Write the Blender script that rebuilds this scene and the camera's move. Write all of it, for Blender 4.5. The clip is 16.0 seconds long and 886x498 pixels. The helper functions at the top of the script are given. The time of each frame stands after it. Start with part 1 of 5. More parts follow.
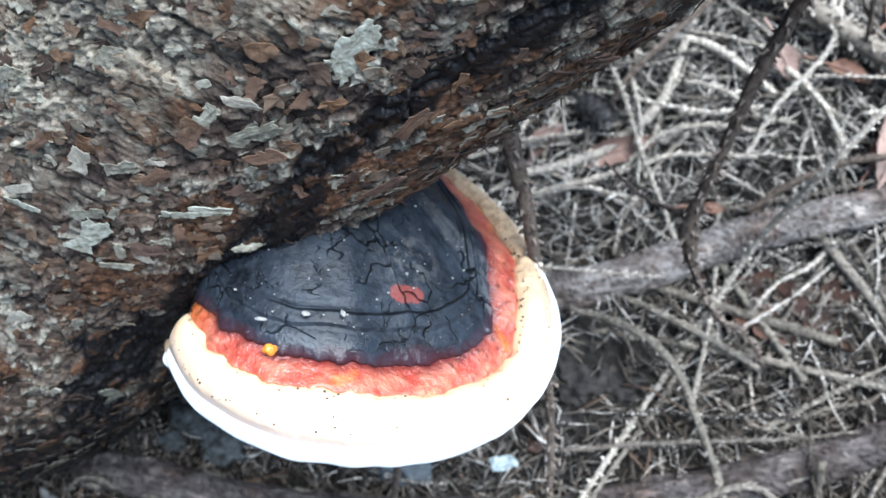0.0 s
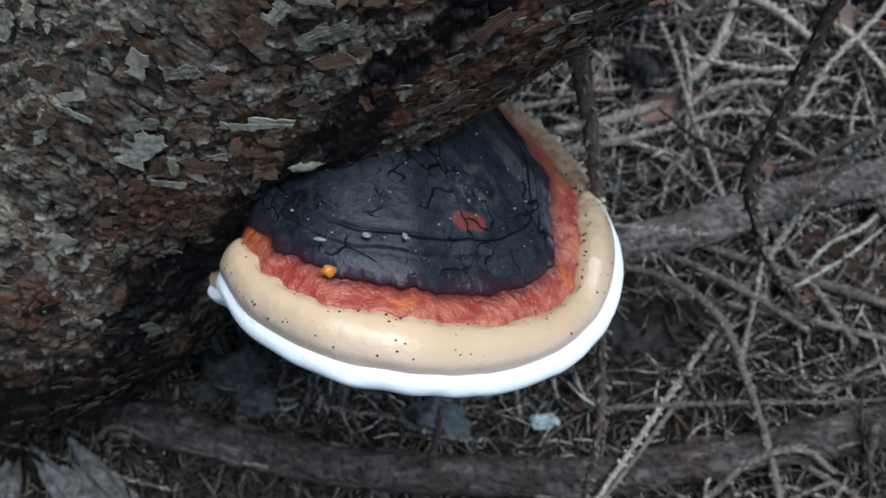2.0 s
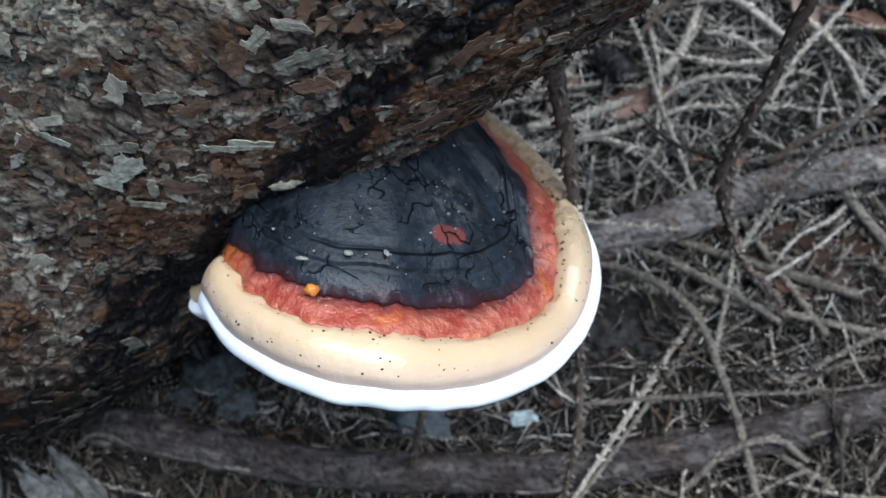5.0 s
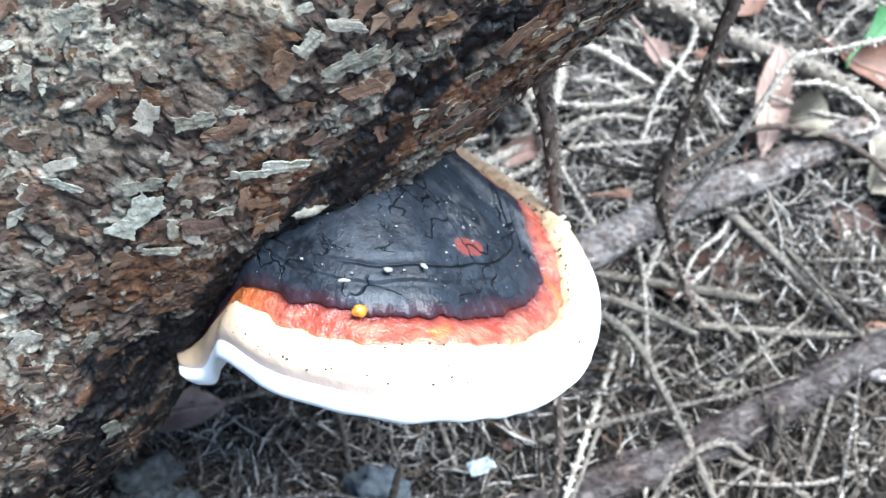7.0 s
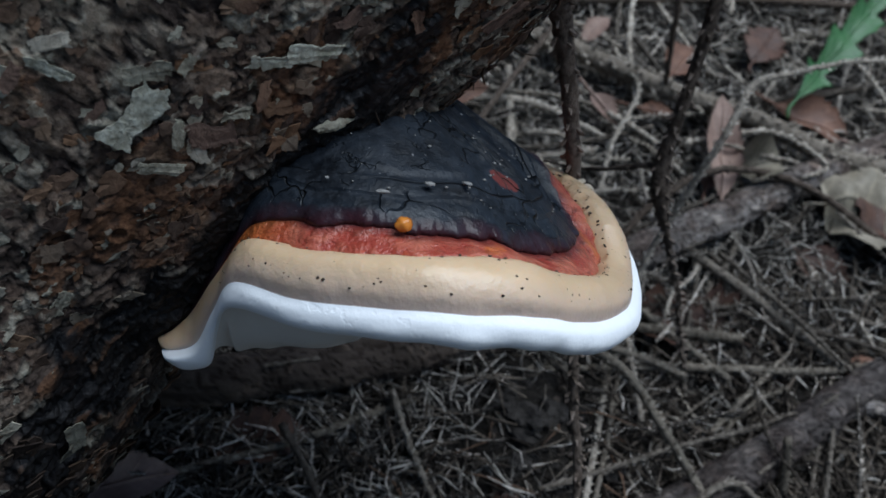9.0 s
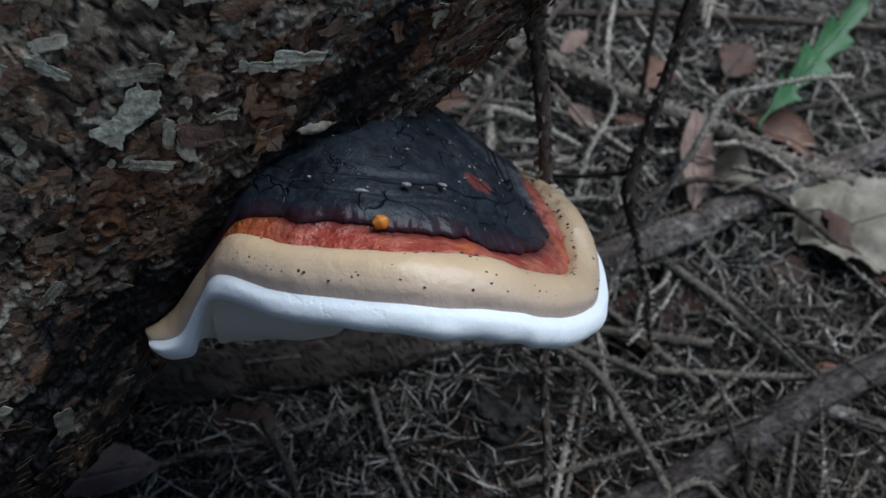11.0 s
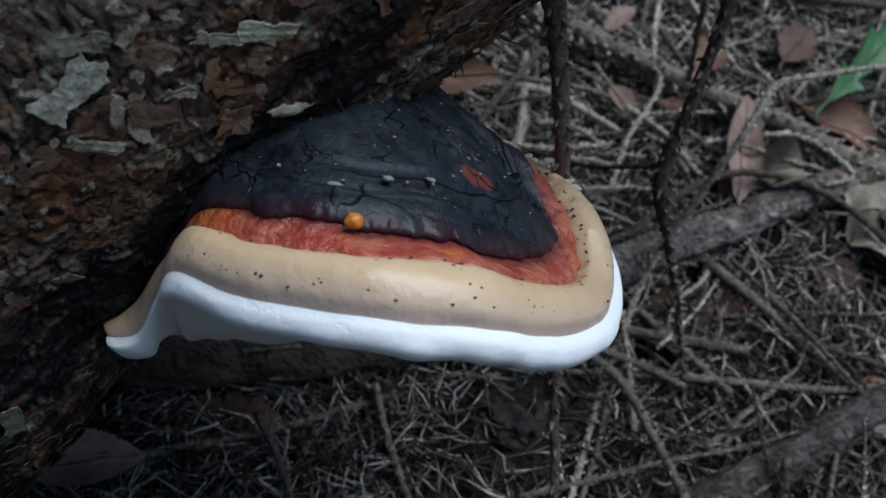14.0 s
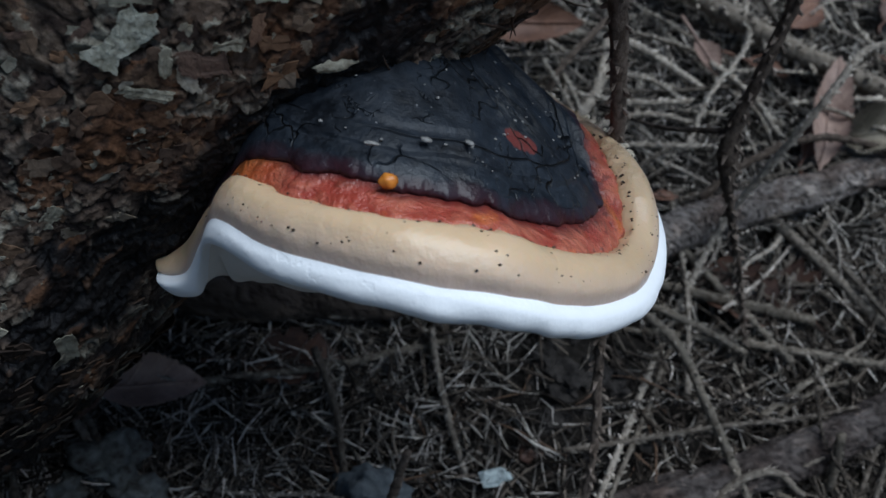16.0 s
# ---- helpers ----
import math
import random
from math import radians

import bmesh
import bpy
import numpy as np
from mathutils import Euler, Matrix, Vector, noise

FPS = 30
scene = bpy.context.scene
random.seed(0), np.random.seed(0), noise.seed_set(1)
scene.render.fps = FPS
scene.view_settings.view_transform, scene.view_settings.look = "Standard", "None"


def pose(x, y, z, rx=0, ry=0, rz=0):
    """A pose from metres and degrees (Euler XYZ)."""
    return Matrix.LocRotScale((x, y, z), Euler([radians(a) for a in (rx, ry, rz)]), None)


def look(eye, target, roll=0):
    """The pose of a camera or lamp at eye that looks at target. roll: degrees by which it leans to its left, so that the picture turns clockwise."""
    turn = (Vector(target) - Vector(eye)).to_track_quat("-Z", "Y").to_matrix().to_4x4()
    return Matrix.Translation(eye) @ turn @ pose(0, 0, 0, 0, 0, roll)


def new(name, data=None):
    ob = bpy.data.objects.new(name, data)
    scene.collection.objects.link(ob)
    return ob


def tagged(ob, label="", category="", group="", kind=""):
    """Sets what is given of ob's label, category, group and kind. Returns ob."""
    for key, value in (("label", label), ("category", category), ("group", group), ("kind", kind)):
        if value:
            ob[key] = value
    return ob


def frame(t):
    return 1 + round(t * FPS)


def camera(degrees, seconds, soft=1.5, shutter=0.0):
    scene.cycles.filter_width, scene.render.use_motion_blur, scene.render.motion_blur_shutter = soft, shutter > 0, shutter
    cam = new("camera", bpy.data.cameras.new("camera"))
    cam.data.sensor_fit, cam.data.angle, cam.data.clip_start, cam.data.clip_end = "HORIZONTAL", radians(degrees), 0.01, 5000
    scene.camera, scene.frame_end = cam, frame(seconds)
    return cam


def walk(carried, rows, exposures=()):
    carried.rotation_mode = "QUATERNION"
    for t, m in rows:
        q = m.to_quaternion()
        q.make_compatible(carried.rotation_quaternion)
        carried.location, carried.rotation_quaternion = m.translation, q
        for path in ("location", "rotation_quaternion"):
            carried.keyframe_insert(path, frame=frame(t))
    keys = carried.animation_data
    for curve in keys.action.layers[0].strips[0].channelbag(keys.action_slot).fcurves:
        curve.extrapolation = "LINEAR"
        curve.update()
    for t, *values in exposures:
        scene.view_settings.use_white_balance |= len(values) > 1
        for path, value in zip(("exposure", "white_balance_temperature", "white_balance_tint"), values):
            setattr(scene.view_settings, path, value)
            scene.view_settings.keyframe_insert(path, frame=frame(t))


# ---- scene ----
cam = camera(45.7, 16.0)
cam.data.dof.use_dof, cam.data.dof.focus_distance, cam.data.dof.aperture_fstop = True, 0.228, 25.0
PATH = [
    (0, (0.027, 0.007, 0.383), (-0.115, 1.344, -1.098), 2.3),
    (0.5, (0.027, 0.007, 0.373), (-0.124, 1.349, -1.102), 2.3),
    (1, (0.031, 0.006, 0.375), (-0.131, 1.345, -1.102), 2.2),
    (1.5, (0.033, 0.001, 0.375), (-0.162, 1.328, -1.109), 2.3),
    (2, (0.014, -0.001, 0.362), (-0.137, 1.332, -1.121), 3.2),
    (2.5, (0.01, -0.001, 0.36), (-0.122, 1.32, -1.135), 3.5),
    (3, (0.011, -0.004, 0.365), (-0.107, 1.313, -1.137), 3.8),
    (3.5, (0.009, -0.002, 0.37), (-0.101, 1.316, -1.13), 3.9),
    (4, (0.007, 0.0, 0.375), (-0.078, 1.298, -1.144), 4.7),
    (4.5, (0.009, 0.003, 0.369), (-0.087, 1.313, -1.14), 4.2),
    (4.7, (0.01, 0.004, 0.37), (-0.082, 1.309, -1.142), 4.1),
    (6.8, (-0.04, -0.01, 0.359), (0.208, 1.441, -0.995), 8.1),
    (7, (-0.054, -0.014, 0.343), (0.304, 1.461, -0.96), 8.3),
    (7.5, (-0.069, -0.02, 0.31), (0.454, 1.546, -0.819), 9.3),
    (8, (-0.075, -0.013, 0.281), (0.487, 1.606, -0.75), 8.4),
    (10.3, (-0.089, -0.019, 0.267), (0.56, 1.624, -0.671), 10.1),
    (10.5, (-0.088, -0.019, 0.267), (0.557, 1.625, -0.671), 10.0),
    (11, (-0.086, -0.027, 0.273), (0.549, 1.62, -0.668), 10.1),
    (11.5, (-0.082, -0.02, 0.268), (0.546, 1.63, -0.671), 10.3),
    (12, (-0.083, -0.021, 0.268), (0.547, 1.629, -0.67), 10.4),
    (12.5, (-0.082, -0.022, 0.267), (0.548, 1.629, -0.669), 11.0),
    (13, (-0.082, -0.023, 0.266), (0.548, 1.63, -0.668), 11.1),
    (13.5, (-0.08, -0.019, 0.268), (0.549, 1.63, -0.673), 11.3),
    (14, (-0.065, -0.005, 0.268), (0.471, 1.639, -0.738), 11.1),
    (14.5, (-0.055, -0.003, 0.269), (0.356, 1.624, -0.819), 10.1),
    (15, (-0.053, -0.002, 0.276), (0.312, 1.601, -0.862), 10.7),
    (15.5, (-0.053, -0.004, 0.274), (0.315, 1.604, -0.857), 11.4),
    (16, (-0.054, -0.006, 0.276), (0.308, 1.596, -0.866), 11.8),
]
EXPOSURES = [(t, stops, 5550, 5) for t, stops in ((0.0, 1.85), (0.5, 2.1), (1.0, 2.1), (1.6, 1.65), (2.0, 0.35), (2.5, 0.05), (3.5, 0.05), (4.1, 0.2), (4.5, 0.4), (4.7, 0.5), (6.8, 2.35), (7.0, 2.25), (7.5, 1.4), (7.8, 0.3), (10.5, -0.2), (16.0, -0.25))]
walk(cam, [(t, look(eye, target, roll)) for t, eye, target, roll in PATH], EXPOSURES)

# ---- light: an overcast sky over a clearing, with a broad veiled sun ----
world = bpy.data.worlds.new("overcast_sky")
scene.world = world
world.use_nodes = True
wn, wl = world.node_tree.nodes, world.node_tree.links
sky = wn.new("ShaderNodeTexSky")
sky.sky_type, sky.sun_disc = "NISHITA", False
SUN_UP, SUN_TURN = radians(72), radians(126)
sky.sun_elevation, sky.sun_rotation = SUN_UP, SUN_TURN
wl.new(sky.outputs[0], wn["Background"].inputs[0])
wn["Background"].inputs[1].default_value = 0.060
sun = new("veiled_sun", bpy.data.lights.new("veiled_sun", "SUN"))
sun.data.energy, sun.data.angle, sun.data.color = 4.1, radians(50), (1.0, 0.99, 0.97)
sun.matrix_world = look((math.sin(SUN_TURN) * math.cos(SUN_UP), math.cos(SUN_TURN) * math.cos(SUN_UP), math.sin(SUN_UP)), (0, 0, 0))

# ---- small tools ----
rng = np.random.default_rng(7)
SLOPE_X, SLOPE_Y, LEVEL = 0.032, 0.466, -0.091


def mesh_from(name, verts, faces, material, smooth=True):
    me = bpy.data.meshes.new(name)
    me.from_pydata(np.asarray(verts, float).tolist(), [], [tuple(int(i) for i in f) for f in faces])
    me.update()
    me.materials.append(material)
    if smooth:
        me.polygons.foreach_set("use_smooth", [True] * len(me.polygons))
    return me


def part(name, verts, faces, material, parent=None, label="", smooth=True):
    """One mesh object, under a thing where a parent is given."""
    ob = new(name, mesh_from(name, verts, faces, material, smooth))
    if parent:
        ob.parent = parent
    if label:
        ob["label"] = label
    return ob


def empty(name, at=(0, 0, 0)):
    ob = new(name)
    ob.empty_display_size = 0.01
    ob.location = at
    return ob


def spline(points, n):
    """n points along a Catmull-Rom curve through the given ones."""
    p = np.asarray(points, float)
    p = np.vstack([2 * p[0] - p[1], p, 2 * p[-1] - p[-2]])
    s = np.linspace(0, len(p) - 3 - 1e-9, n)
    i = s.astype(int)
    f = (s - i)[:, None]
    a, b, c, d = p[i], p[i + 1], p[i + 2], p[i + 3]
    return 0.5 * (2 * b + (c - a) * f + (2 * a - 5 * b + 4 * c - d) * f ** 2 + (3 * b - a - 3 * c + d) * f ** 3)


def frames(line):
    """Two unit vectors across a line at each of its points."""
    t = np.gradient(line, axis=0)
    t /= np.linalg.norm(t, axis=1)[:, None] + 1e-12
    # carried along from point to point, so that the skin does not twist
    side = np.cross(t[0], np.eye(3)[int(np.argmin(np.abs(t[0])))])
    a = np.empty_like(t)
    for i, d in enumerate(t):
        side = side - d * (side @ d)
        side = side / (np.linalg.norm(side) + 1e-12)
        a[i] = side
    return t, a, np.cross(t, a)


def tube(line, radius, sides=8, rough=0.0, seed=0):
    """Vertices and faces of a closed tube with a wavy skin."""
    line, n = np.asarray(line, float), len(line)
    radius = np.broadcast_to(radius, n)
    _, a, b = frames(line)
    r = np.random.default_rng(seed)
    ang = np.linspace(0, 2 * np.pi, sides, endpoint=False)
    wob = 1 + rough * r.normal(size=(n, sides))
    ring = a[:, None] * np.cos(ang)[None, :, None] + b[:, None] * np.sin(ang)[None, :, None]
    v = (line[:, None] + ring * (radius[:, None] * wob)[..., None]).reshape(-1, 3)
    f = [(i * sides + j, i * sides + (j + 1) % sides, (i + 1) * sides + (j + 1) % sides, (i + 1) * sides + j)
         for i in range(n - 1) for j in range(sides)]
    f += [tuple(range(sides))[::-1], tuple((n - 1) * sides + j for j in range(sides))]
    return v, f


def join(*pieces):
    vs, fs, base = [], [], 0
    for v, f in pieces:
        vs.append(np.asarray(v))
        fs += [tuple(i + base for i in q) for q in f]
        base += len(v)
    return np.vstack(vs), fs


def pegs(line, radius, step, size, seed):
    """The leaf pegs of a bare spruce twig: small leaning thorns in a spiral."""
    line = np.asarray(line)
    t, a, b = frames(line)
    run = np.r_[0, np.cumsum(np.linalg.norm(np.diff(line, axis=0), axis=1))]
    r = np.random.default_rng(seed)
    radius = np.broadcast_to(radius, len(line))
    vs, fs = [], []
    for k, s in enumerate(np.arange(step, run[-1] - step, step)):
        i = int(np.searchsorted(run, s))
        i = min(i, len(line) - 1)
        w = k * 2.4 + r.normal() * 0.4
        out, side = a[i] * np.cos(w) + b[i] * np.sin(w), -a[i] * np.sin(w) + b[i] * np.cos(w)
        p, h = line[i] + out * radius[i] * 0.85, size * r.uniform(0.6, 1.3)
        q = len(vs)
        vs += [p + t[i] * h * 0.55, p - t[i] * h * 0.55 + side * h * 0.4, p - t[i] * h * 0.55 - side * h * 0.4, p + out * h * 0.8 + t[i] * h * 0.9]
        fs += [(q, q + 1, q + 3), (q + 1, q + 2, q + 3), (q + 2, q, q + 3)]
    return (np.array(vs), fs) if vs else (np.zeros((0, 3)), [])


def mark_tips(me, shaft):
    """Marks the tips of a twig's pegs, whose points follow those of its shaft four by four."""
    value = np.zeros(len(me.vertices))
    value[shaft:] = np.tile([0.35, 0.35, 0.35, 1.0], (len(value) - shaft) // 4)
    me.attributes.new("tip", "FLOAT", "POINT").data.foreach_set("value", value)
    return me


def lump(at, size, seed, detail=2, rough=0.18):
    """A stone or clod: an icosphere worn uneven."""
    bm = bmesh.new()
    bmesh.ops.create_icosphere(bm, subdivisions=detail, radius=1)
    v = np.array([x.co[:] for x in bm.verts])
    f = [[x.index for x in p.verts] for p in bm.faces]
    bm.free()
    n = np.array([noise.noise(Vector(p) * 1.6 + Vector((seed, 0, 0))) + 0.5 * noise.noise(Vector(p) * 3.7 + Vector((0, seed, 0))) for p in v])
    return v * (1 + rough * 2 * n)[:, None] * np.asarray(size) + np.asarray(at), f


# ---- materials ----
class Mat:
    """A node material written step by step."""

    def __init__(self, name, rough=0.8, spec=0.3):
        self.m = bpy.data.materials.new(name)
        self.m.use_nodes = True
        self.n, self.l = self.m.node_tree.nodes, self.m.node_tree.links
        self.b = self.n["Principled BSDF"]
        self.b.inputs["Roughness"].default_value = rough
        self.b.inputs["Specular IOR Level"].default_value = spec
        self.co = self.n.new("ShaderNodeNewGeometry").outputs["Position"]

    def put(self, socket, value):
        if isinstance(value, bpy.types.NodeSocket):
            self.l.new(value, socket)
        else:
            socket.default_value = value

    def noise(self, scale, detail=4, rough=0.55, stretch=None, warp=0.0):
        x = self.n.new("ShaderNodeTexNoise")
        co = self.co
        if stretch:
            m = self.n.new("ShaderNodeMapping")
            m.inputs["Rotation"].default_value, m.inputs["Scale"].default_value = stretch[0], stretch[1]
            self.l.new(co, m.inputs[0])
            co = m.outputs[0]
        self.l.new(co, x.inputs["Vector"])
        for k, v in (("Scale", scale), ("Detail", detail), ("Roughness", rough), ("Distortion", warp)):
            x.inputs[k].default_value = v
        return x.outputs[0]

    def cracks(self, scale, width, wobble=0.0):
        """1 on thin lines between cells, 0 elsewhere."""
        x = self.n.new("ShaderNodeTexVoronoi")
        x.feature = "DISTANCE_TO_EDGE"
        x.inputs["Scale"].default_value = scale
        if wobble:
            d = self.n.new("ShaderNodeTexNoise")
            d.inputs["Scale"].default_value = scale * 1.7
            self.l.new(self.co, d.inputs["Vector"])
            a = self.n.new("ShaderNodeMixRGB")
            a.blend_type = "LINEAR_LIGHT"
            a.inputs[0].default_value = wobble
            self.l.new(self.co, a.inputs[1])
            self.l.new(d.outputs[1], a.inputs[2])
            self.l.new(a.outputs[0], x.inputs["Vector"])
        else:
            self.l.new(self.co, x.inputs["Vector"])
        return self.ramp(x.outputs[0], ((0, (1, 1, 1)), (width, (0, 0, 0))))

    def ramp(self, value, stops):
        r = self.n.new("ShaderNodeValToRGB")
        while len(r.color_ramp.elements) < len(stops):
            r.color_ramp.elements.new(1)
        for e, (p, c) in zip(r.color_ramp.elements, stops):
            e.position, e.color = p, (*c, 1)
        self.l.new(value, r.inputs[0])
        return r.outputs[0]

    def mix(self, fac, a, b, how="MIX"):
        x = self.n.new("ShaderNodeMixRGB")
        x.blend_type = how
        self.put(x.inputs[0], fac)
        for s, v in ((x.inputs[1], a), (x.inputs[2], b)):
            self.put(s, (*v, 1) if isinstance(v, tuple) else v)
        return x.outputs[0]

    def math(self, how, a, b=0.0):
        x = self.n.new("ShaderNodeMath")
        x.operation = how
        self.put(x.inputs[0], a)
        self.put(x.inputs[1], b)
        return x.outputs[0]

    def attr(self, name):
        x = self.n.new("ShaderNodeAttribute")
        x.attribute_name = name
        return x.outputs["Fac"]

    def near(self, at, reach):
        """1 at a place, falling to 0 at the given reach."""
        x = self.n.new("ShaderNodeVectorMath")
        x.operation = "DISTANCE"
        self.l.new(self.co, x.inputs[0])
        x.inputs[1].default_value = at
        return self.ramp(x.outputs["Value"], ((0, (1, 1, 1)), (reach, (0, 0, 0))))

    def random(self, island=True):
        if island:
            return self.n.new("ShaderNodeNewGeometry").outputs["Random Per Island"]
        return self.n.new("ShaderNodeObjectInfo").outputs["Random"]

    def bump(self, height, strength, distance):
        x = self.n.new("ShaderNodeBump")
        x.inputs["Strength"].default_value, x.inputs["Distance"].default_value = strength, distance
        self.l.new(height, x.inputs["Height"])
        if self.b.inputs["Normal"].is_linked:
            self.l.new(self.b.inputs["Normal"].links[0].from_socket, x.inputs["Normal"])
        self.l.new(x.outputs[0], self.b.inputs["Normal"])
        return self

    def colour(self, c):
        self.put(self.b.inputs["Base Color"], c)
        return self

    def gloss(self, r):
        self.put(self.b.inputs["Roughness"], r)
        return self


def soil_material():
    m = Mat("dark_forest_soil", 0.95, 0.05)
    big, fine = m.noise(28, 5), m.noise(420, 4, 0.7)
    c = m.mix(big, (0.008, 0.007, 0.006), (0.026, 0.023, 0.020))
    c = m.mix(m.ramp(fine, ((0.45, (0, 0, 0)), (0.75, (1, 1, 1)))), c, (0.050, 0.043, 0.037))
    m.colour(c).bump(fine, 0.9, 0.002).bump(big, 0.6, 0.006)
    return m.m


def bark_material(name):
    """Scaly spruce bark: grey-brown plates, rusty where flakes fell, grey-green lichen, a resin-black vein beside the
    bracket, the foot's shade in the same black.
    """
    m = Mat(name, 0.85, 0.22)
    patch, tone, chip, crack, resin_shade, turn = (m.attr(k) for k in ("patch", "tone", "chip", "crack", "resin", "round"))
    big, mid, fine = m.noise(30, 4, 0.6), m.noise(130, 5, 0.65), m.noise(900, 3, 0.7)
    c = m.ramp(m.math("ADD", tone, m.math("MULTIPLY", m.math("SUBTRACT", mid, 0.5), 0.7)),
               ((0.0, (0.046, 0.034, 0.029)), (0.30, (0.092, 0.069, 0.056)), (0.52, (0.140, 0.099, 0.073)), (0.72, (0.172, 0.138, 0.110)), (0.88, (0.230, 0.206, 0.166)), (1.0, (0.330, 0.310, 0.250))))
    rust = m.math("MULTIPLY", m.ramp(patch, ((0.62, (0, 0, 0)), (0.68, (1, 1, 1)))), m.ramp(mid, ((0.30, (0.25, 0.25, 0.25)), (0.50, (1, 1, 1)))))
    c = m.mix(m.math("MULTIPLY", rust, 0.75), c, m.mix(big, (0.095, 0.040, 0.021), (0.205, 0.100, 0.044)))
    # grey-green lichen film, also painting in the brighter light on the sky side; flecks of it on single scales
    film = m.math("MULTIPLY", m.ramp(m.math("ADD", m.math("MULTIPLY", turn, -0.90), m.math("ADD", big, 0.02)), ((0.46, (0, 0, 0)), (0.68, (1, 1, 1)))), m.ramp(m.noise(240, 5, 0.7), ((0.34, (0.15, 0.15, 0.15)), (0.54, (1, 1, 1)))))
    c = m.mix(m.math("MULTIPLY", film, 0.80), c, (0.335, 0.300, 0.232))
    fleck = m.math("MULTIPLY", m.ramp(chip, ((0.90, (0, 0, 0)), (0.92, (1, 1, 1)))), m.ramp(m.noise(55, 4), ((0.40, (0.1, 0.1, 0.1)), (0.60, (1, 1, 1)))))
    c = m.mix(m.math("MULTIPLY", fleck, 0.8), c, m.mix(mid, (0.250, 0.225, 0.165), (0.470, 0.465, 0.390)))
    dull = m.ramp(chip, ((0.0, (1, 1, 1)), (0.16, (1, 1, 1)), (0.18, (0, 0, 0))))
    c = m.mix(m.math("MULTIPLY", dull, 0.6), c, (0.046, 0.031, 0.026))
    c = m.mix(m.math("MULTIPLY", crack, 0.85), c, (0.012, 0.009, 0.008))
    c = m.mix(m.ramp(fine, ((0.35, (0.8, 0.8, 0.8)), (0.6, (0, 0, 0)))), c, m.mix(1.0, c, (0.50, 0.46, 0.42), "MULTIPLY"))
    # resin black, which also carries the shade painted over the foot
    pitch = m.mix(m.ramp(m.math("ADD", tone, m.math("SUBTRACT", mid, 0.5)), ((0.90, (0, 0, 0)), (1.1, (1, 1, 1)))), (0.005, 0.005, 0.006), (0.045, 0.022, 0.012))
    c = m.mix(m.math("MULTIPLY", resin_shade, 0.96), c, pitch)
    m.colour(c).bump(fine, 0.6, 0.0005).bump(m.noise(330, 5, 0.7), 0.7, 0.0011)
    m.gloss(m.mix(resin_shade, (0.85, 0.85, 0.85), (0.45, 0.45, 0.45)))
    m.put(m.b.inputs["Specular IOR Level"], m.mix(resin_shade, (0.16, 0.16, 0.16), (0.25, 0.25, 0.25)))
    return m.m


def scale_material(name, single=False, dim=1.0):
    """Loose bark scales, each in a tone of its own."""
    m = Mat(name, 0.85, 0.22)
    tone = m.random(not single)
    c = m.ramp(tone, ((0.0, (0.050, 0.034, 0.028)), (0.35, (0.105, 0.070, 0.050)), (0.55, (0.165, 0.092, 0.050)), (0.75, (0.180, 0.140, 0.106)), (0.90, (0.250, 0.225, 0.175)), (1.0, (0.400, 0.385, 0.310))))
    # dim puts shade into the scales' colour
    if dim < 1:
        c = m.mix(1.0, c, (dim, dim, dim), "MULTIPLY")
    c = m.mix(m.ramp(m.noise(300, 5, 0.7), ((0.38, (0.8, 0.8, 0.8)), (0.62, (0, 0, 0)))), c, m.mix(1.0, c, (0.5, 0.46, 0.42), "MULTIPLY"))
    m.colour(c).bump(m.noise(700, 4, 0.7), 0.7, 0.0006)
    return m.m


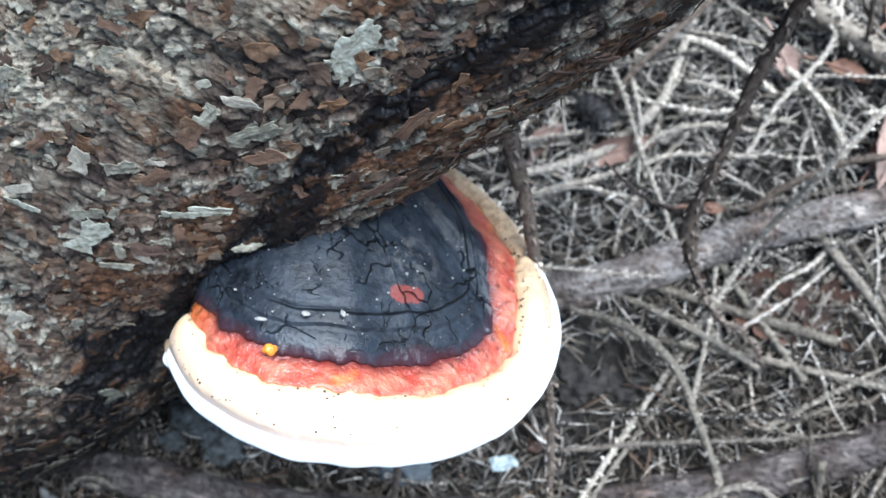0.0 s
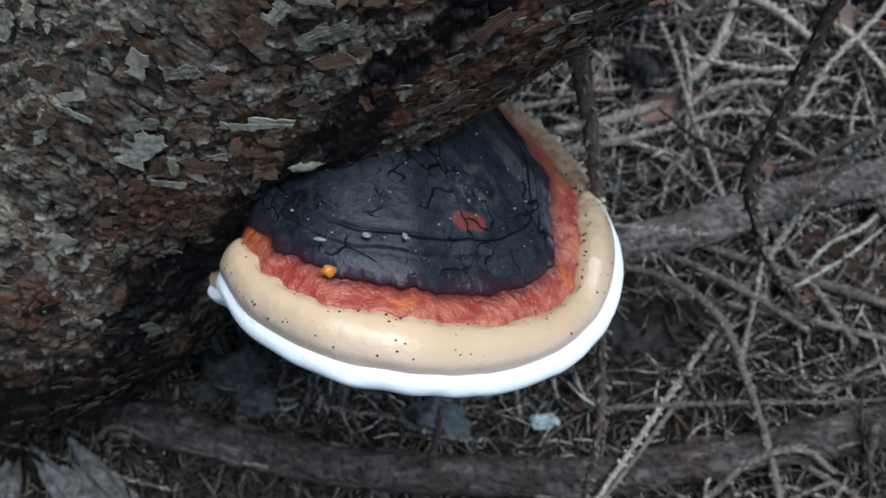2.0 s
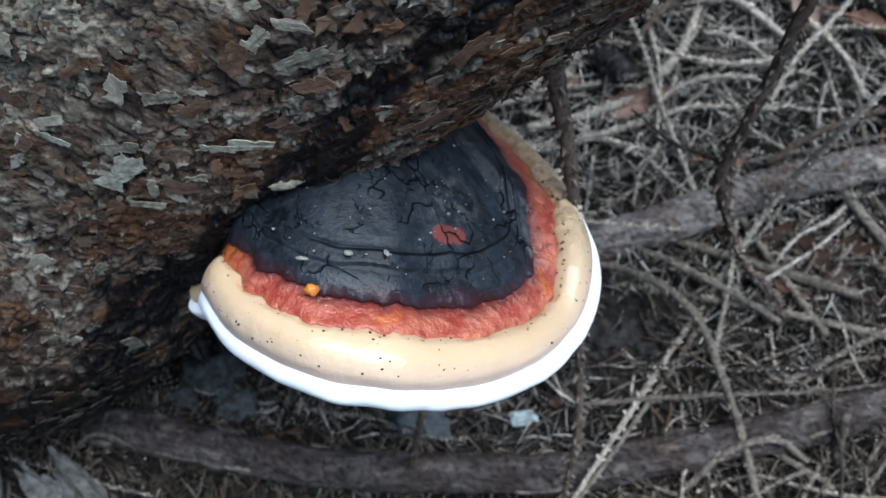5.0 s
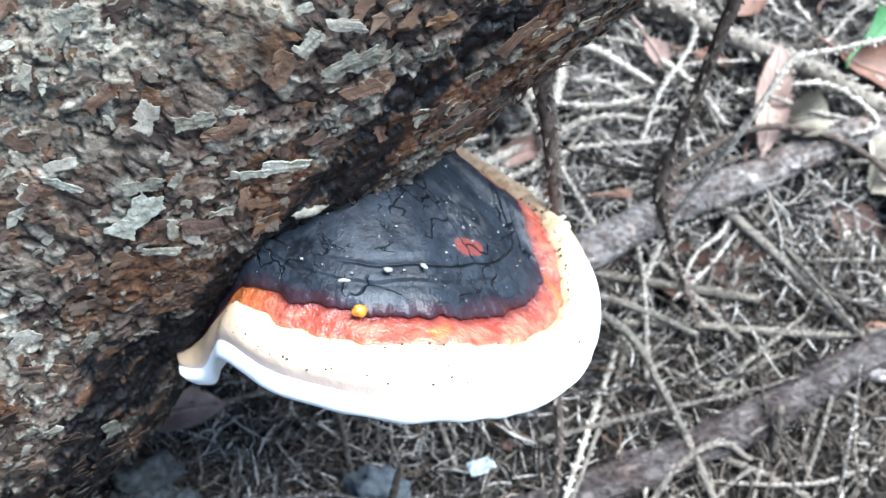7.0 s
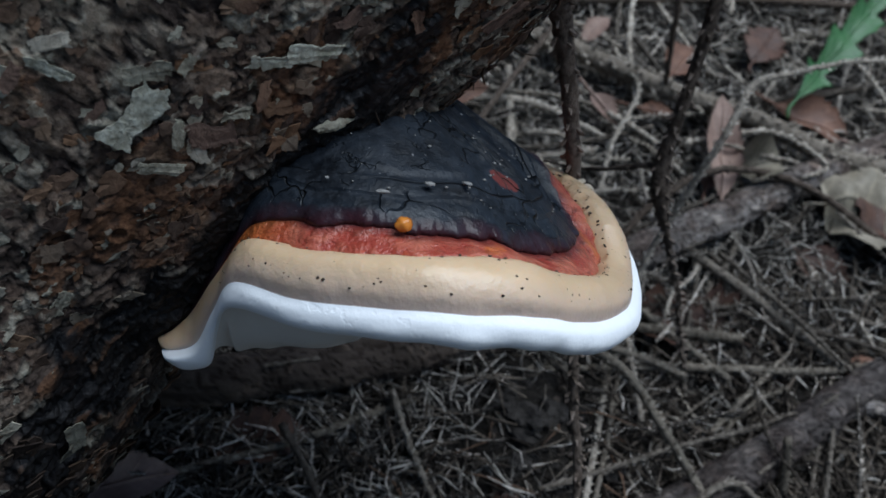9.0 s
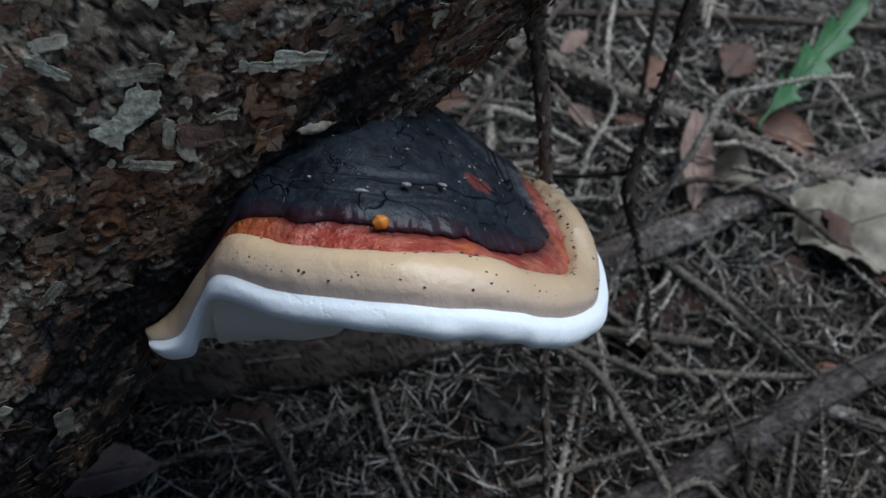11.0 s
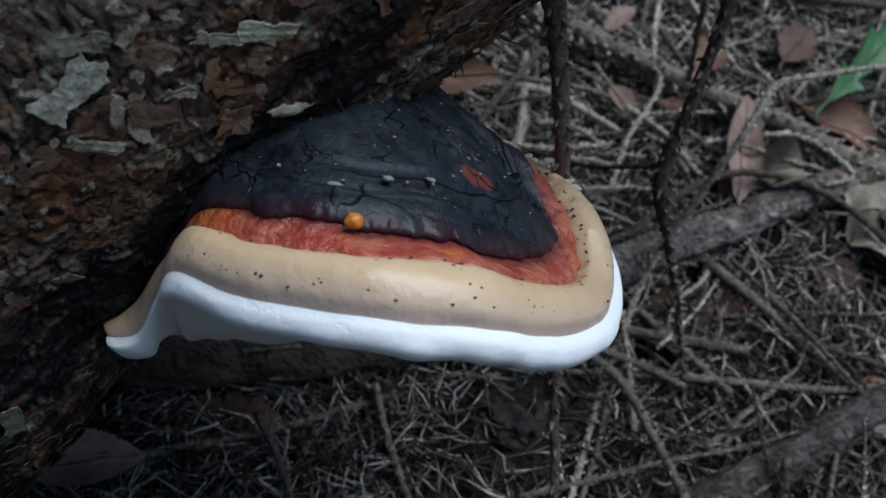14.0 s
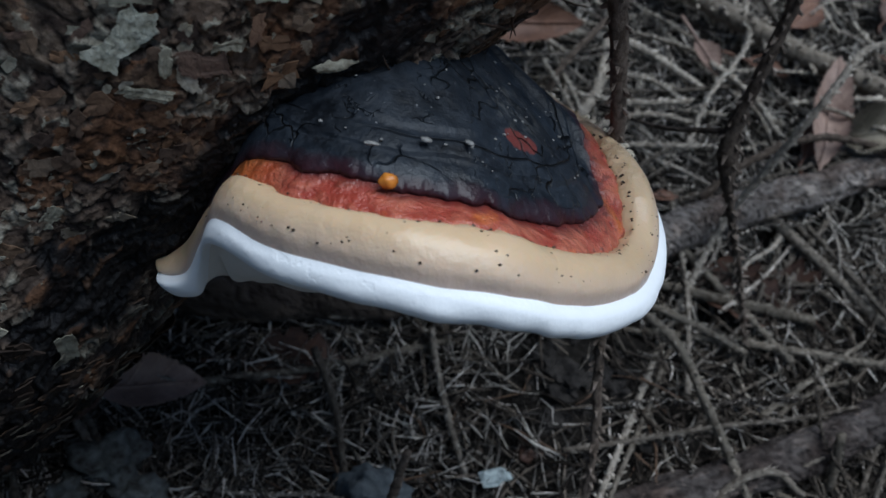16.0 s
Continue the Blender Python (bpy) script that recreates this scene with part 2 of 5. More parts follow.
def crust_material():
    m = Mat("black_resin_crust", 0.42, 0.25)
    across = m.attr("across")
    mid, fine = m.noise(110, 5, 0.6), m.noise(700, 3, 0.6)
    c = m.mix(m.ramp(mid, ((0.35, (0, 0, 0)), (0.65, (1, 1, 1)))), (0.004, 0.005, 0.007), (0.017, 0.022, 0.030))
    c = m.mix(m.ramp(m.noise(380, 4, 0.7), ((0.48, (0, 0, 0)), (0.70, (0.5, 0.5, 0.5)))), c, (0.040, 0.046, 0.056))
    dust = m.ramp(m.noise(75, 6, 0.75), ((0.60, (0, 0, 0)), (0.80, (0.13, 0.13, 0.13))))
    c = m.mix(dust, c, (0.105, 0.105, 0.115))
    specks = m.ramp(m.noise(1100, 2, 0.5), ((0.725, (0, 0, 0)), (0.76, (1, 1, 1))))
    c = m.mix(m.math("MULTIPLY", specks, 0.5), c, (0.35, 0.35, 0.36))
    edge = m.ramp(m.math("ADD", across, m.math("MULTIPLY", m.math("SUBTRACT", mid, 0.5), 0.12)), ((0.0, (1, 1, 1)), (0.075, (0, 0, 0))))
    c = m.mix(edge, c, (0.040, 0.009, 0.012))
    patch = m.math("MAXIMUM", m.near((0.0, 0.1800, 0.1727), 0.0036), m.math("MAXIMUM", m.near((-0.0022, 0.1791, 0.1735), 0.0034), m.near((0.0022, 0.1809, 0.1717), 0.0032)))
    red = m.ramp(m.math("ADD", patch, m.math("MULTIPLY", m.math("SUBTRACT", m.noise(420, 4), 0.5), 0.5)), ((0.33, (0, 0, 0)), (0.43, (1, 1, 1))))
    c = m.mix(m.math("MULTIPLY", red, 0.65), c, (0.20, 0.036, 0.024))
    # cracks: a coarse broken net, a finer one in places, and an arc where an old margin stopped growing
    coarse = m.math("MULTIPLY", m.cracks(62, 0.022, 0.007), m.ramp(m.noise(55, 4), ((0.45, (0, 0, 0)), (0.51, (1, 1, 1)))))
    small = m.math("MULTIPLY", m.cracks(150, 0.030, 0.004), m.ramp(m.noise(80, 4), ((0.58, (0, 0, 0)), (0.64, (0.6, 0.6, 0.6)))))
    bent = m.math("ADD", across, m.math("MULTIPLY", m.math("SUBTRACT", m.noise(60, 4), 0.5), 0.10))
    arc = m.math("MULTIPLY", m.ramp(bent, ((0.245, (0, 0, 0)), (0.253, (1, 1, 1)), (0.263, (0, 0, 0)))), m.ramp(m.noise(35, 2), ((0.42, (0, 0, 0)), (0.50, (1, 1, 1)))))
    crack = m.math("MULTIPLY", m.math("MAXIMUM", m.math("MAXIMUM", coarse, small), arc), m.ramp(across, ((0.05, (0, 0, 0)), (0.13, (1, 1, 1)))))
    scurf = m.math("MULTIPLY", m.near((0.001, 0.190, 0.179), 0.013), m.ramp(m.noise(260, 5, 0.75), ((0.50, (0, 0, 0)), (0.60, (1, 1, 1)))))
    c = m.mix(m.math("MULTIPLY", scurf, 0.8), c, (0.15, 0.145, 0.135))
    c = m.mix(crack, c, (0.002, 0.002, 0.002))
    m.colour(c).bump(fine, 0.55, 0.0005).bump(mid, 0.45, 0.0009).bump(m.noise(260, 4, 0.6), 0.45, 0.0006)
    ledge = m.ramp(bent, ((0.16, (0, 0, 0)), (0.18, (1, 1, 1)), (0.245, (0.6, 0.6, 0.6)), (0.265, (1, 1, 1))))
    m.bump(ledge, 0.6, 0.0010)
    m.bump(m.math("SUBTRACT", 1.0, crack), 0.9, 0.0010)
    m.gloss(m.mix(m.ramp(across, ((0.0, (0, 0, 0)), (0.14, (1, 1, 1)))), (0.26, 0.26, 0.26), m.mix(mid, (0.38, 0.38, 0.38), (0.62, 0.62, 0.62))))
    return m.m


def red_material():
    m = Mat("lacquered_red_belt", 0.34, 0.5)
    across = m.attr("across")
    mid, fine = m.noise(160, 5, 0.6), m.noise(800, 3, 0.6)
    c = m.mix(m.ramp(mid, ((0.40, (0, 0, 0)), (0.62, (1, 1, 1)))), (0.300, 0.046, 0.028), (0.480, 0.150, 0.090))
    c = m.mix(m.ramp(m.noise(90, 3), ((0.60, (0, 0, 0)), (0.70, (0.8, 0.8, 0.8)))), c, (0.50, 0.130, 0.022))
    c = m.mix(m.ramp(across, ((0.0, (0.5, 0.5, 0.5)), (0.3, (0, 0, 0)))), c, (0.47, 0.20, 0.10))
    c = m.mix(m.ramp(m.math("ADD", across, m.math("MULTIPLY", m.math("SUBTRACT", mid, 0.5), 0.5)), ((0.66, (0, 0, 0)), (0.98, (0.9, 0.9, 0.9)))), c, (0.085, 0.013, 0.014))
    along = m.attr("along")
    c = m.mix(m.math("MULTIPLY", m.ramp(along, ((0.15, (0, 0, 0)), (0.17, (1, 1, 1)), (0.200, (1, 1, 1)), (0.250, (0, 0, 0)))), 0.8), c, (0.54, 0.165, 0.032))
    c = m.mix(m.math("MULTIPLY", m.ramp(along, ((0.52, (0.12, 0.12, 0.12)), (0.62, (1, 1, 1)))), m.ramp(m.noise(480, 2), ((0.60, (0, 0, 0)), (0.66, (0.55, 0.55, 0.55))))), c, (0.050, 0.012, 0.010))
    m.colour(c).bump(m.noise(300, 4, 0.6), 0.8, 0.0014).bump(mid, 0.9, 0.0022).bump(fine, 0.4, 0.0005)
    m.b.inputs["Subsurface Weight"].default_value = 0.1
    m.b.inputs["Subsurface Radius"].default_value = (0.003, 0.0012, 0.0006)
    return m.m


def tan_material():
    m = Mat("tan_growing_margin", 0.36, 0.5)
    across = m.attr("across")
    mid, fine = m.noise(70, 4, 0.5), m.noise(600, 3, 0.5)
    c = m.mix(mid, (0.560, 0.388, 0.225), (0.635, 0.460, 0.292))
    c = m.mix(m.ramp(across, ((0.0, (1, 1, 1)), (0.38, (0, 0, 0)))), c, (0.56, 0.43, 0.36))
    c = m.mix(m.ramp(across, ((0.93, (0, 0, 0)), (1.0, (0.6, 0.6, 0.6)))), c, (0.62, 0.33, 0.13))
    back = m.attr("along")
    rough = m.math("MULTIPLY", m.ramp(back, ((0.74, (0, 0, 0)), (0.86, (1, 1, 1)))), m.ramp(m.noise(330, 5, 0.7), ((0.45, (0, 0, 0)), (0.60, (1, 1, 1)))))
    c = m.mix(m.math("MULTIPLY", rough, 0.6), c, (0.25, 0.16, 0.075))
    m.colour(c).bump(m.noise(190, 4, 0.55), 0.45, 0.0013).bump(fine, 0.15, 0.0003).bump(rough, 0.5, 0.001)
    m.b.inputs["Subsurface Weight"].default_value = 0.15
    m.b.inputs["Subsurface Radius"].default_value = (0.004, 0.002, 0.001)
    return m.m


def white_material(name, c1, c2):
    m = Mat(name, 0.7, 0.3)
    fine = m.noise(500, 4, 0.6)
    c = m.mix(m.noise(60, 3), c1, c2)
    m.colour(c).bump(fine, 0.2, 0.0005).bump(m.noise(150, 3, 0.5), 0.3, 0.0013)
    pit = m.math("MULTIPLY", m.ramp(m.noise(330, 2), ((0.60, (0, 0, 0)), (0.68, (1, 1, 1)))), m.near((-0.044, 0.142, 0.160), 0.034))
    m.bump(m.math("SUBTRACT", 1.0, pit), 0.18, 0.0006)
    m.b.inputs["Subsurface Weight"].default_value = 0.2
    m.b.inputs["Subsurface Radius"].default_value = (0.003, 0.003, 0.003)
    return m.m


def twig_material(name, dark, light, single=True, skew=1.0, pegged=False):
    """Weathered twigs, each in a tone between dark and light; skew above 1 makes pale ones rarer."""
    m = Mat(name, 0.9, 0.12)
    tone = m.math("POWER", m.random(not single), skew)
    c = m.mix(tone, dark, light)
    if pegged:
        # pale peg tips, darker bark between them
        c = m.mix(m.attr("tip"), m.mix(1.0, c, (0.70, 0.67, 0.64), "MULTIPLY"), m.mix(1.0, c, (1.55, 1.53, 1.50), "MULTIPLY"))
    mid = m.noise(130, 4, 0.65)
    c = m.mix(m.ramp(mid, ((0.4, (0, 0, 0)), (0.7, (0.7, 0.7, 0.7)))), c, m.mix(1.0, c, (1.6, 1.55, 1.5), "MULTIPLY"))
    c = m.mix(m.ramp(m.noise(520, 3), ((0.35, (0.8, 0.8, 0.8)), (0.55, (0, 0, 0)))), c, m.mix(1.0, c, (0.4, 0.36, 0.33), "MULTIPLY"))
    m.colour(c).bump(m.noise(800, 3, 0.7), 0.7, 0.0005).bump(mid, 0.5, 0.0015)
    return m.m


def leaf_material(name, a, b, rough=0.6):
    m = Mat(name, rough, 0.35)
    c = m.mix(m.ramp(m.noise(90, 5, 0.65), ((0.35, (0, 0, 0)), (0.65, (1, 1, 1)))), a, b)
    c = m.mix(m.ramp(m.noise(330, 3), ((0.62, (0, 0, 0)), (0.70, (0.7, 0.7, 0.7)))), c, m.mix(1.0, c, (0.4, 0.36, 0.32), "MULTIPLY"))
    v = m.attr("vein")
    c = m.mix(m.math("MULTIPLY", v, 0.6), c, m.mix(1.0, c, (1.7, 1.7, 1.6), "MULTIPLY"))
    m.colour(c).bump(m.noise(300, 4), 0.4, 0.0006).bump(v, 0.6, 0.0006)
    return m.m


def plain(name, a, b, scale=200, rough=0.8, bump=0.5, depth=0.001):
    m = Mat(name, rough)
    x = m.noise(scale, 5, 0.65)
    m.colour(m.mix(m.ramp(x, ((0.35, (0, 0, 0)), (0.65, (1, 1, 1)))), a, b)).bump(x, bump, depth)
    return m.m


SOIL = soil_material()
BARK = bark_material("spruce_bark")
FLAKE = scale_material("bark_scale", True)
FLAKES = scale_material("loose_scale")
CRUST, RED, TAN = crust_material(), red_material(), tan_material()
WHITE = white_material("white_edge", (0.87, 0.88, 0.89), (0.91, 0.91, 0.91))
PORES = white_material("pore_layer", (0.74, 0.70, 0.64), (0.84, 0.81, 0.76))
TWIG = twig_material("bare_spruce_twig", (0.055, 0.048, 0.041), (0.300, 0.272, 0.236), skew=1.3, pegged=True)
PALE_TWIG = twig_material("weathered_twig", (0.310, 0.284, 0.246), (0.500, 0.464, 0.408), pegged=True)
# duller copy of the weathered twig, with the tree's shade in its colour
SHADED_TWIG = twig_material("shaded_pale_twig", (0.135, 0.122, 0.102), (0.225, 0.205, 0.175), pegged=True)
DARK_TWIG = twig_material("dark_twig", (0.095, 0.078, 0.065), (0.150, 0.124, 0.105), pegged=True)


def branch_material(name, dark, light, barked=0.0):
    """Dry branch bark: smooth and grey, with cracks running along it."""
    m = Mat(name, 0.8, 0.3)
    streak = m.noise(85, 5, 0.7, ((0, 0, -0.25), (1.0, 2.6, 2.6)))
    grain = m.noise(420, 4, 0.7)
    c = m.mix(m.ramp(streak, ((0.36, (0, 0, 0)), (0.64, (1, 1, 1)))), dark, light)
    c = m.mix(m.ramp(m.noise(55, 4), ((0.48, (0, 0, 0)), (0.62, (0.8, 0.8, 0.8)))), c, m.mix(1.0, c, (0.62, 0.50, 0.44), "MULTIPLY"))
    c = m.mix(m.ramp(grain, ((0.36, (0.9, 0.9, 0.9)), (0.52, (0, 0, 0)))), c, m.mix(1.0, c, (0.35, 0.31, 0.29), "MULTIPLY"))
    c = m.mix(m.ramp(m.noise(260, 3, 0.6), ((0.64, (0, 0, 0)), (0.69, (0.7, 0.7, 0.7)))), c, m.mix(1.0, c, (2.3, 2.2, 2.1), "MULTIPLY"))
    if barked:
        side = m.n.new("ShaderNodeSeparateXYZ")
        m.l.new(m.co, side.inputs[0])
        kept = m.ramp(m.math("ADD", m.math("MULTIPLY", m.math("SUBTRACT", side.outputs[0], barked), 14.0), m.noise(60, 4)), ((0.35, (1, 1, 1)), (0.65, (0, 0, 0))))
        c = m.mix(kept, c, m.mix(streak, (0.036, 0.026, 0.020), (0.098, 0.074, 0.058)))
    plate = m.attr("tone")
    c = m.mix(m.ramp(plate, ((0.0, (0.9, 0.9, 0.9)), (0.35, (0, 0, 0)))), c, m.mix(1.0, c, (0.42, 0.36, 0.32), "MULTIPLY"))
    c = m.mix(m.ramp(plate, ((0.84, (0, 0, 0)), (0.90, (0.7, 0.7, 0.7)))), c, m.mix(1.0, c, (1.9, 1.85, 1.75), "MULTIPLY"))
    crack = m.math("MULTIPLY", m.attr("crack"), 0.8)
    c = m.mix(crack, c, m.mix(1.0, c, (0.3, 0.27, 0.25), "MULTIPLY"))
    m.colour(c).bump(grain, 0.7, 0.0008).bump(streak, 0.8, 0.002).bump(m.math("SUBTRACT", 1.0, crack), 0.7, 0.0012)
    return m.m


STICK = branch_material("grey_branch", (0.120, 0.103, 0.093), (0.255, 0.226, 0.206), 0.045)
DARK_STICK = branch_material("brown_branch", (0.048, 0.039, 0.035), (0.110, 0.093, 0.085))
NEEDLE = twig_material("pale_needles", (0.022, 0.019, 0.017), (0.600, 0.555, 0.500), single=False, skew=2.0)
# short dark needles, darkened further to carry the tree's shade
DIM_NEEDLE = twig_material("shaded_needles", (0.007, 0.006, 0.005), (0.270, 0.235, 0.198), single=False, skew=2.5)


# ---- ground: one sheet, a slope that rises behind the trunk and levels out far off ----
def ground_height(x, y, bumps=True):
    r = math.hypot(x, y)
    ease = math.tanh(r / 3.0) * 3.0 / r if r > 1e-6 else 1.0
    z = LEVEL + (SLOPE_X * x + SLOPE_Y * y) * ease
    if bumps:
        z += 0.013 * math.exp(-((x - 0.062) ** 2 + (y - 0.262) ** 2) / 0.0009)
        p = Vector((x, y, 0))
        z += 0.006 * noise.noise(p * 11) + 0.0025 * noise.noise(p * 45) + 0.0012 * noise.noise(p * 160) - 0.004
    return z


def ground_grid(lo, hi, step):
    """Lines set close where the camera looks and ever wider outwards."""
    inner = list(np.arange(lo, hi + step / 2, step))
    out, d = [], step
    while (out[-1] if out else 0) < 45:
        d *= 1.45
        out.append((out[-1] if out else 0) + d)
    return np.array([lo - o for o in reversed(out)] + inner + [hi + o for o in out])


gx, gy = ground_grid(-0.32, 0.52, 0.004), ground_grid(0.0, 0.70, 0.004)
gv = [(x, y, ground_height(x, y)) for y in gy for x in gx]
W = len(gx)
gf = [(j * W + i, j * W + i + 1, (j + 1) * W + i + 1, (j + 1) * W + i) for j in range(len(gy) - 1) for i in range(W - 1)]
tagged(part("ground", gv, gf, SOIL), "dark crumbly forest soil sloping under needle litter", "ground", kind="structure")

NORMAL = Vector((-SLOPE_X, -SLOPE_Y, 1)).normalized()
LAY = NORMAL.to_track_quat("Z", "Y").to_matrix().to_4x4()


def on_ground(x, y, lift=0.0):
    return np.array([x, y, ground_height(x, y) + lift])


# ---- the leaning trunk ----
AXIS, DOWN = np.array([0.7071, 0, 0.7071]), np.array([0.7071, 0, -0.7071])


def trunk_radius(v):
    return np.interp(v, [-0.30, -0.13, -0.10, -0.075, -0.05, -0.025, 0.0, 0.035, 0.25, 1.6], [0.03, 0.060, 0.083, 0.0915, 0.0930, 0.0915, 0.088, 0.0775, 0.0770, 0.060])


def trunk_point(v, w, lift=0.0):
    """A place on the bark: v along the trunk, w round it (0 faces the glade, a quarter turn is the underside)."""
    v, w = np.asarray(v, float), np.asarray(w, float)
    dy, du = -np.cos(w), np.sin(w)
    dy, du = np.copysign(np.abs(dy) ** 0.77, dy), np.copysign(np.abs(du) ** 0.77, du)
    # the underside is flatter than the back, more so higher up
    du = np.where(du > 0, du * np.interp(v, [0, 0.08, 0.13, 0.25, 0.40], [1, 0.97, 0.925, 0.865, 0.85]), du)
    # a slightly flattened face and shallow ribs
    r = trunk_radius(v) * (1 - 0.03 * np.cos(2 * w) + 0.006 * np.sin(v * 41 + 2 * w + 1) * np.cos(3 * w - v * 23)) + lift
    bend = 0.10 * np.maximum(v - 0.3, 0) ** 2
    c = v[..., None] * AXIS + DOWN * -0.200 + np.array([0, 0.2485, 0]) + bend[..., None] * np.array([-0.3, 0, 0.3])
    return c + (du * r)[..., None] * DOWN + (dy * r)[..., None] * np.array([0, 1.0, 0])


def hashed(i, j, seed):
    """An even random number for each cell of a grid."""
    h = (i.astype(np.int64) * 374761393 + j.astype(np.int64) * 668265263 + seed * 1442695041) & 0xFFFFFFFF
    h = ((h ^ (h >> 13)) * 1274126177) & 0xFFFFFFFF
    h = ((h ^ (h >> 15)) * 2246822519) & 0xFFFFFFFF
    return ((h ^ (h >> 16)) & 0xFFFFFF) / float(0x1000000)


def soft(x, y, seed):
    """Smooth noise from -1 to 1."""
    i, j = np.floor(x), np.floor(y)
    fx, fy = x - i, y - j
    fx, fy = fx * fx * (3 - 2 * fx), fy * fy * (3 - 2 * fy)
    a = hashed(i, j, seed) * (1 - fx) + hashed(i + 1, j, seed) * fx
    b = hashed(i, j + 1, seed) * (1 - fx) + hashed(i + 1, j + 1, seed) * fx
    return 2 * (a * (1 - fy) + b * fy) - 1


def plates(x, y, seed):
    """Broken plates: a random number for each, the way from its middle, and the gap to its neighbour."""
    i0, j0 = np.floor(x), np.floor(y)
    near, far = np.full(x.shape, 9.0), np.full(x.shape, 9.0)
    tone, dx, dy = np.zeros(x.shape), np.zeros(x.shape), np.zeros(x.shape)
    for di in (-1, 0, 1):
        for dj in (-1, 0, 1):
            i, j = i0 + di, j0 + dj
            ex, ey = x - (i + 0.1 + 0.8 * hashed(i, j, seed)), y - (j + 0.1 + 0.8 * hashed(i, j, seed + 1))
            d = np.hypot(ex, ey)
            first = d < near
            far = np.where(first, near, np.minimum(far, d))
            near = np.where(first, d, near)
            tone = np.where(first, hashed(i, j, seed + 2), tone)
            dx, dy = np.where(first, ex, dx), np.where(first, ey, dy)
    return tone, dx, dy, far - near


# the black resin vein beside the bracket, along the trunk and round it, with its half width; its low end also paints
# the foot's shade
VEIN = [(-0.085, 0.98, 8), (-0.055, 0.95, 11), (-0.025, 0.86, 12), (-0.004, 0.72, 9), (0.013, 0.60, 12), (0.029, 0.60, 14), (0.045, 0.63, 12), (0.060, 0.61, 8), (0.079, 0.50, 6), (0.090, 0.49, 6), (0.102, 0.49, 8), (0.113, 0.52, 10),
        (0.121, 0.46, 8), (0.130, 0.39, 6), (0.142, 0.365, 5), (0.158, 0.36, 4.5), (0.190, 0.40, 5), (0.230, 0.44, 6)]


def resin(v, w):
    """1 in the resin-black vein and in the shade painted on the foot, 0 on clean bark."""
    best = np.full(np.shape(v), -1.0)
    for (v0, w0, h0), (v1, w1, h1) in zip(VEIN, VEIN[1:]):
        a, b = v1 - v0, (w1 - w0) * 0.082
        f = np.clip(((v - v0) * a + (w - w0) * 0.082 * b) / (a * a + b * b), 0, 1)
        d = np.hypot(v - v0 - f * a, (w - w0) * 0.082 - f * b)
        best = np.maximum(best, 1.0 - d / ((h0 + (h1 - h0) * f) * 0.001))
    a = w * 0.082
    # the foot and underside, their shade painted in as black
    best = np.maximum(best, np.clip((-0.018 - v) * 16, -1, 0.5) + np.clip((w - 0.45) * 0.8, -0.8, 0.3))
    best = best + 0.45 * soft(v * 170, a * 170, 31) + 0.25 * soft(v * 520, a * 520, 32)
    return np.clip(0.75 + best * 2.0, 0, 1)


def relief(v, w):
    """How far the scaly bark stands out at each place, with the tones of its plates."""
    a = w * 0.082
    sv = v + 0.0016 * soft(v * 230, a * 230, 1) + 0.0006 * soft(v * 700, a * 700, 2)
    sa = a + 0.0016 * soft(v * 230, a * 230, 3) + 0.0006 * soft(v * 700, a * 700, 4)
    patch, _, _, _ = plates(sv / 0.019, sa / 0.011, 50)
    tone, dx, dy, gap = plates(sv / 0.0064, sa / 0.0038, 60)
    chip, _, ey, _ = plates(sv / 0.0026, sa / 0.0017, 70)
    flat = np.clip((patch - 0.66) * 12, 0, 1)
    h = (patch - 0.5) * 0.0016 + (tone - 0.45) * 0.0013 * (1 - 0.6 * flat) + (dx * (tone - 0.35) * 1.1 - dy * 0.75) * 0.0011 * (1 - 0.7 * flat)
    h += np.where(chip > 0.62, (chip - 0.5) * 0.0016 - ey * 0.0006, 0) * (1 - 0.7 * flat)
    h -= 0.0007 * np.exp(-(gap / 0.09) ** 2) * (1 - 0.5 * flat)
    h += 0.00022 * soft(v * 1500, a * 1500, 5) + 0.0010 * soft(v * 90, a * 90, 6)
    # two ring scars of fallen shoots
    for v0, w0, r in ((0.057, 0.265, 0.0024), (0.065, 0.262, 0.0013)):
        d = np.hypot(v - v0, a - w0 * 0.082) / r
        mask = np.exp(-np.clip(d - 1.0, 0, 9) ** 2 * 3)
        h = h * (1 - mask) + mask * (0.0012 * np.exp(-((d - 0.9) / 0.22) ** 2) + 0.0004 * np.cos(d * 9))
    return h, patch, tone, chip, np.exp(-(gap / 0.10) ** 2)


# close lines over the bark that faces the glade, wider ones elsewhere
tv = np.r_[np.linspace(-0.30, -0.13, 60, endpoint=False), np.linspace(-0.13, 0.22, 660, endpoint=False), np.linspace(0.22, 0.46, 120)]
tw = np.r_[np.linspace(-1.35, 1.35, 400, endpoint=False), np.linspace(1.35, 2 * np.pi - 1.35, 90, endpoint=False)]
gv2, gw2 = np.meshgrid(tv, tw, indexing="ij")
high, patch, tone, chip, crack = relief(gv2, gw2)
high = high * np.clip((2.3 - np.abs(gw2)) / 0.4, 0, 1)
n = len(tw)
verts = trunk_point(gv2, gw2, high).reshape(-1, 3)
ii, jj = np.meshgrid(np.arange(len(tv) - 1), np.arange(n), indexing="ij")
faces = np.stack([ii * n + jj, ii * n + (jj + 1) % n, (ii + 1) * n + (jj + 1) % n, (ii + 1) * n + jj], -1).reshape(-1, 4).tolist()
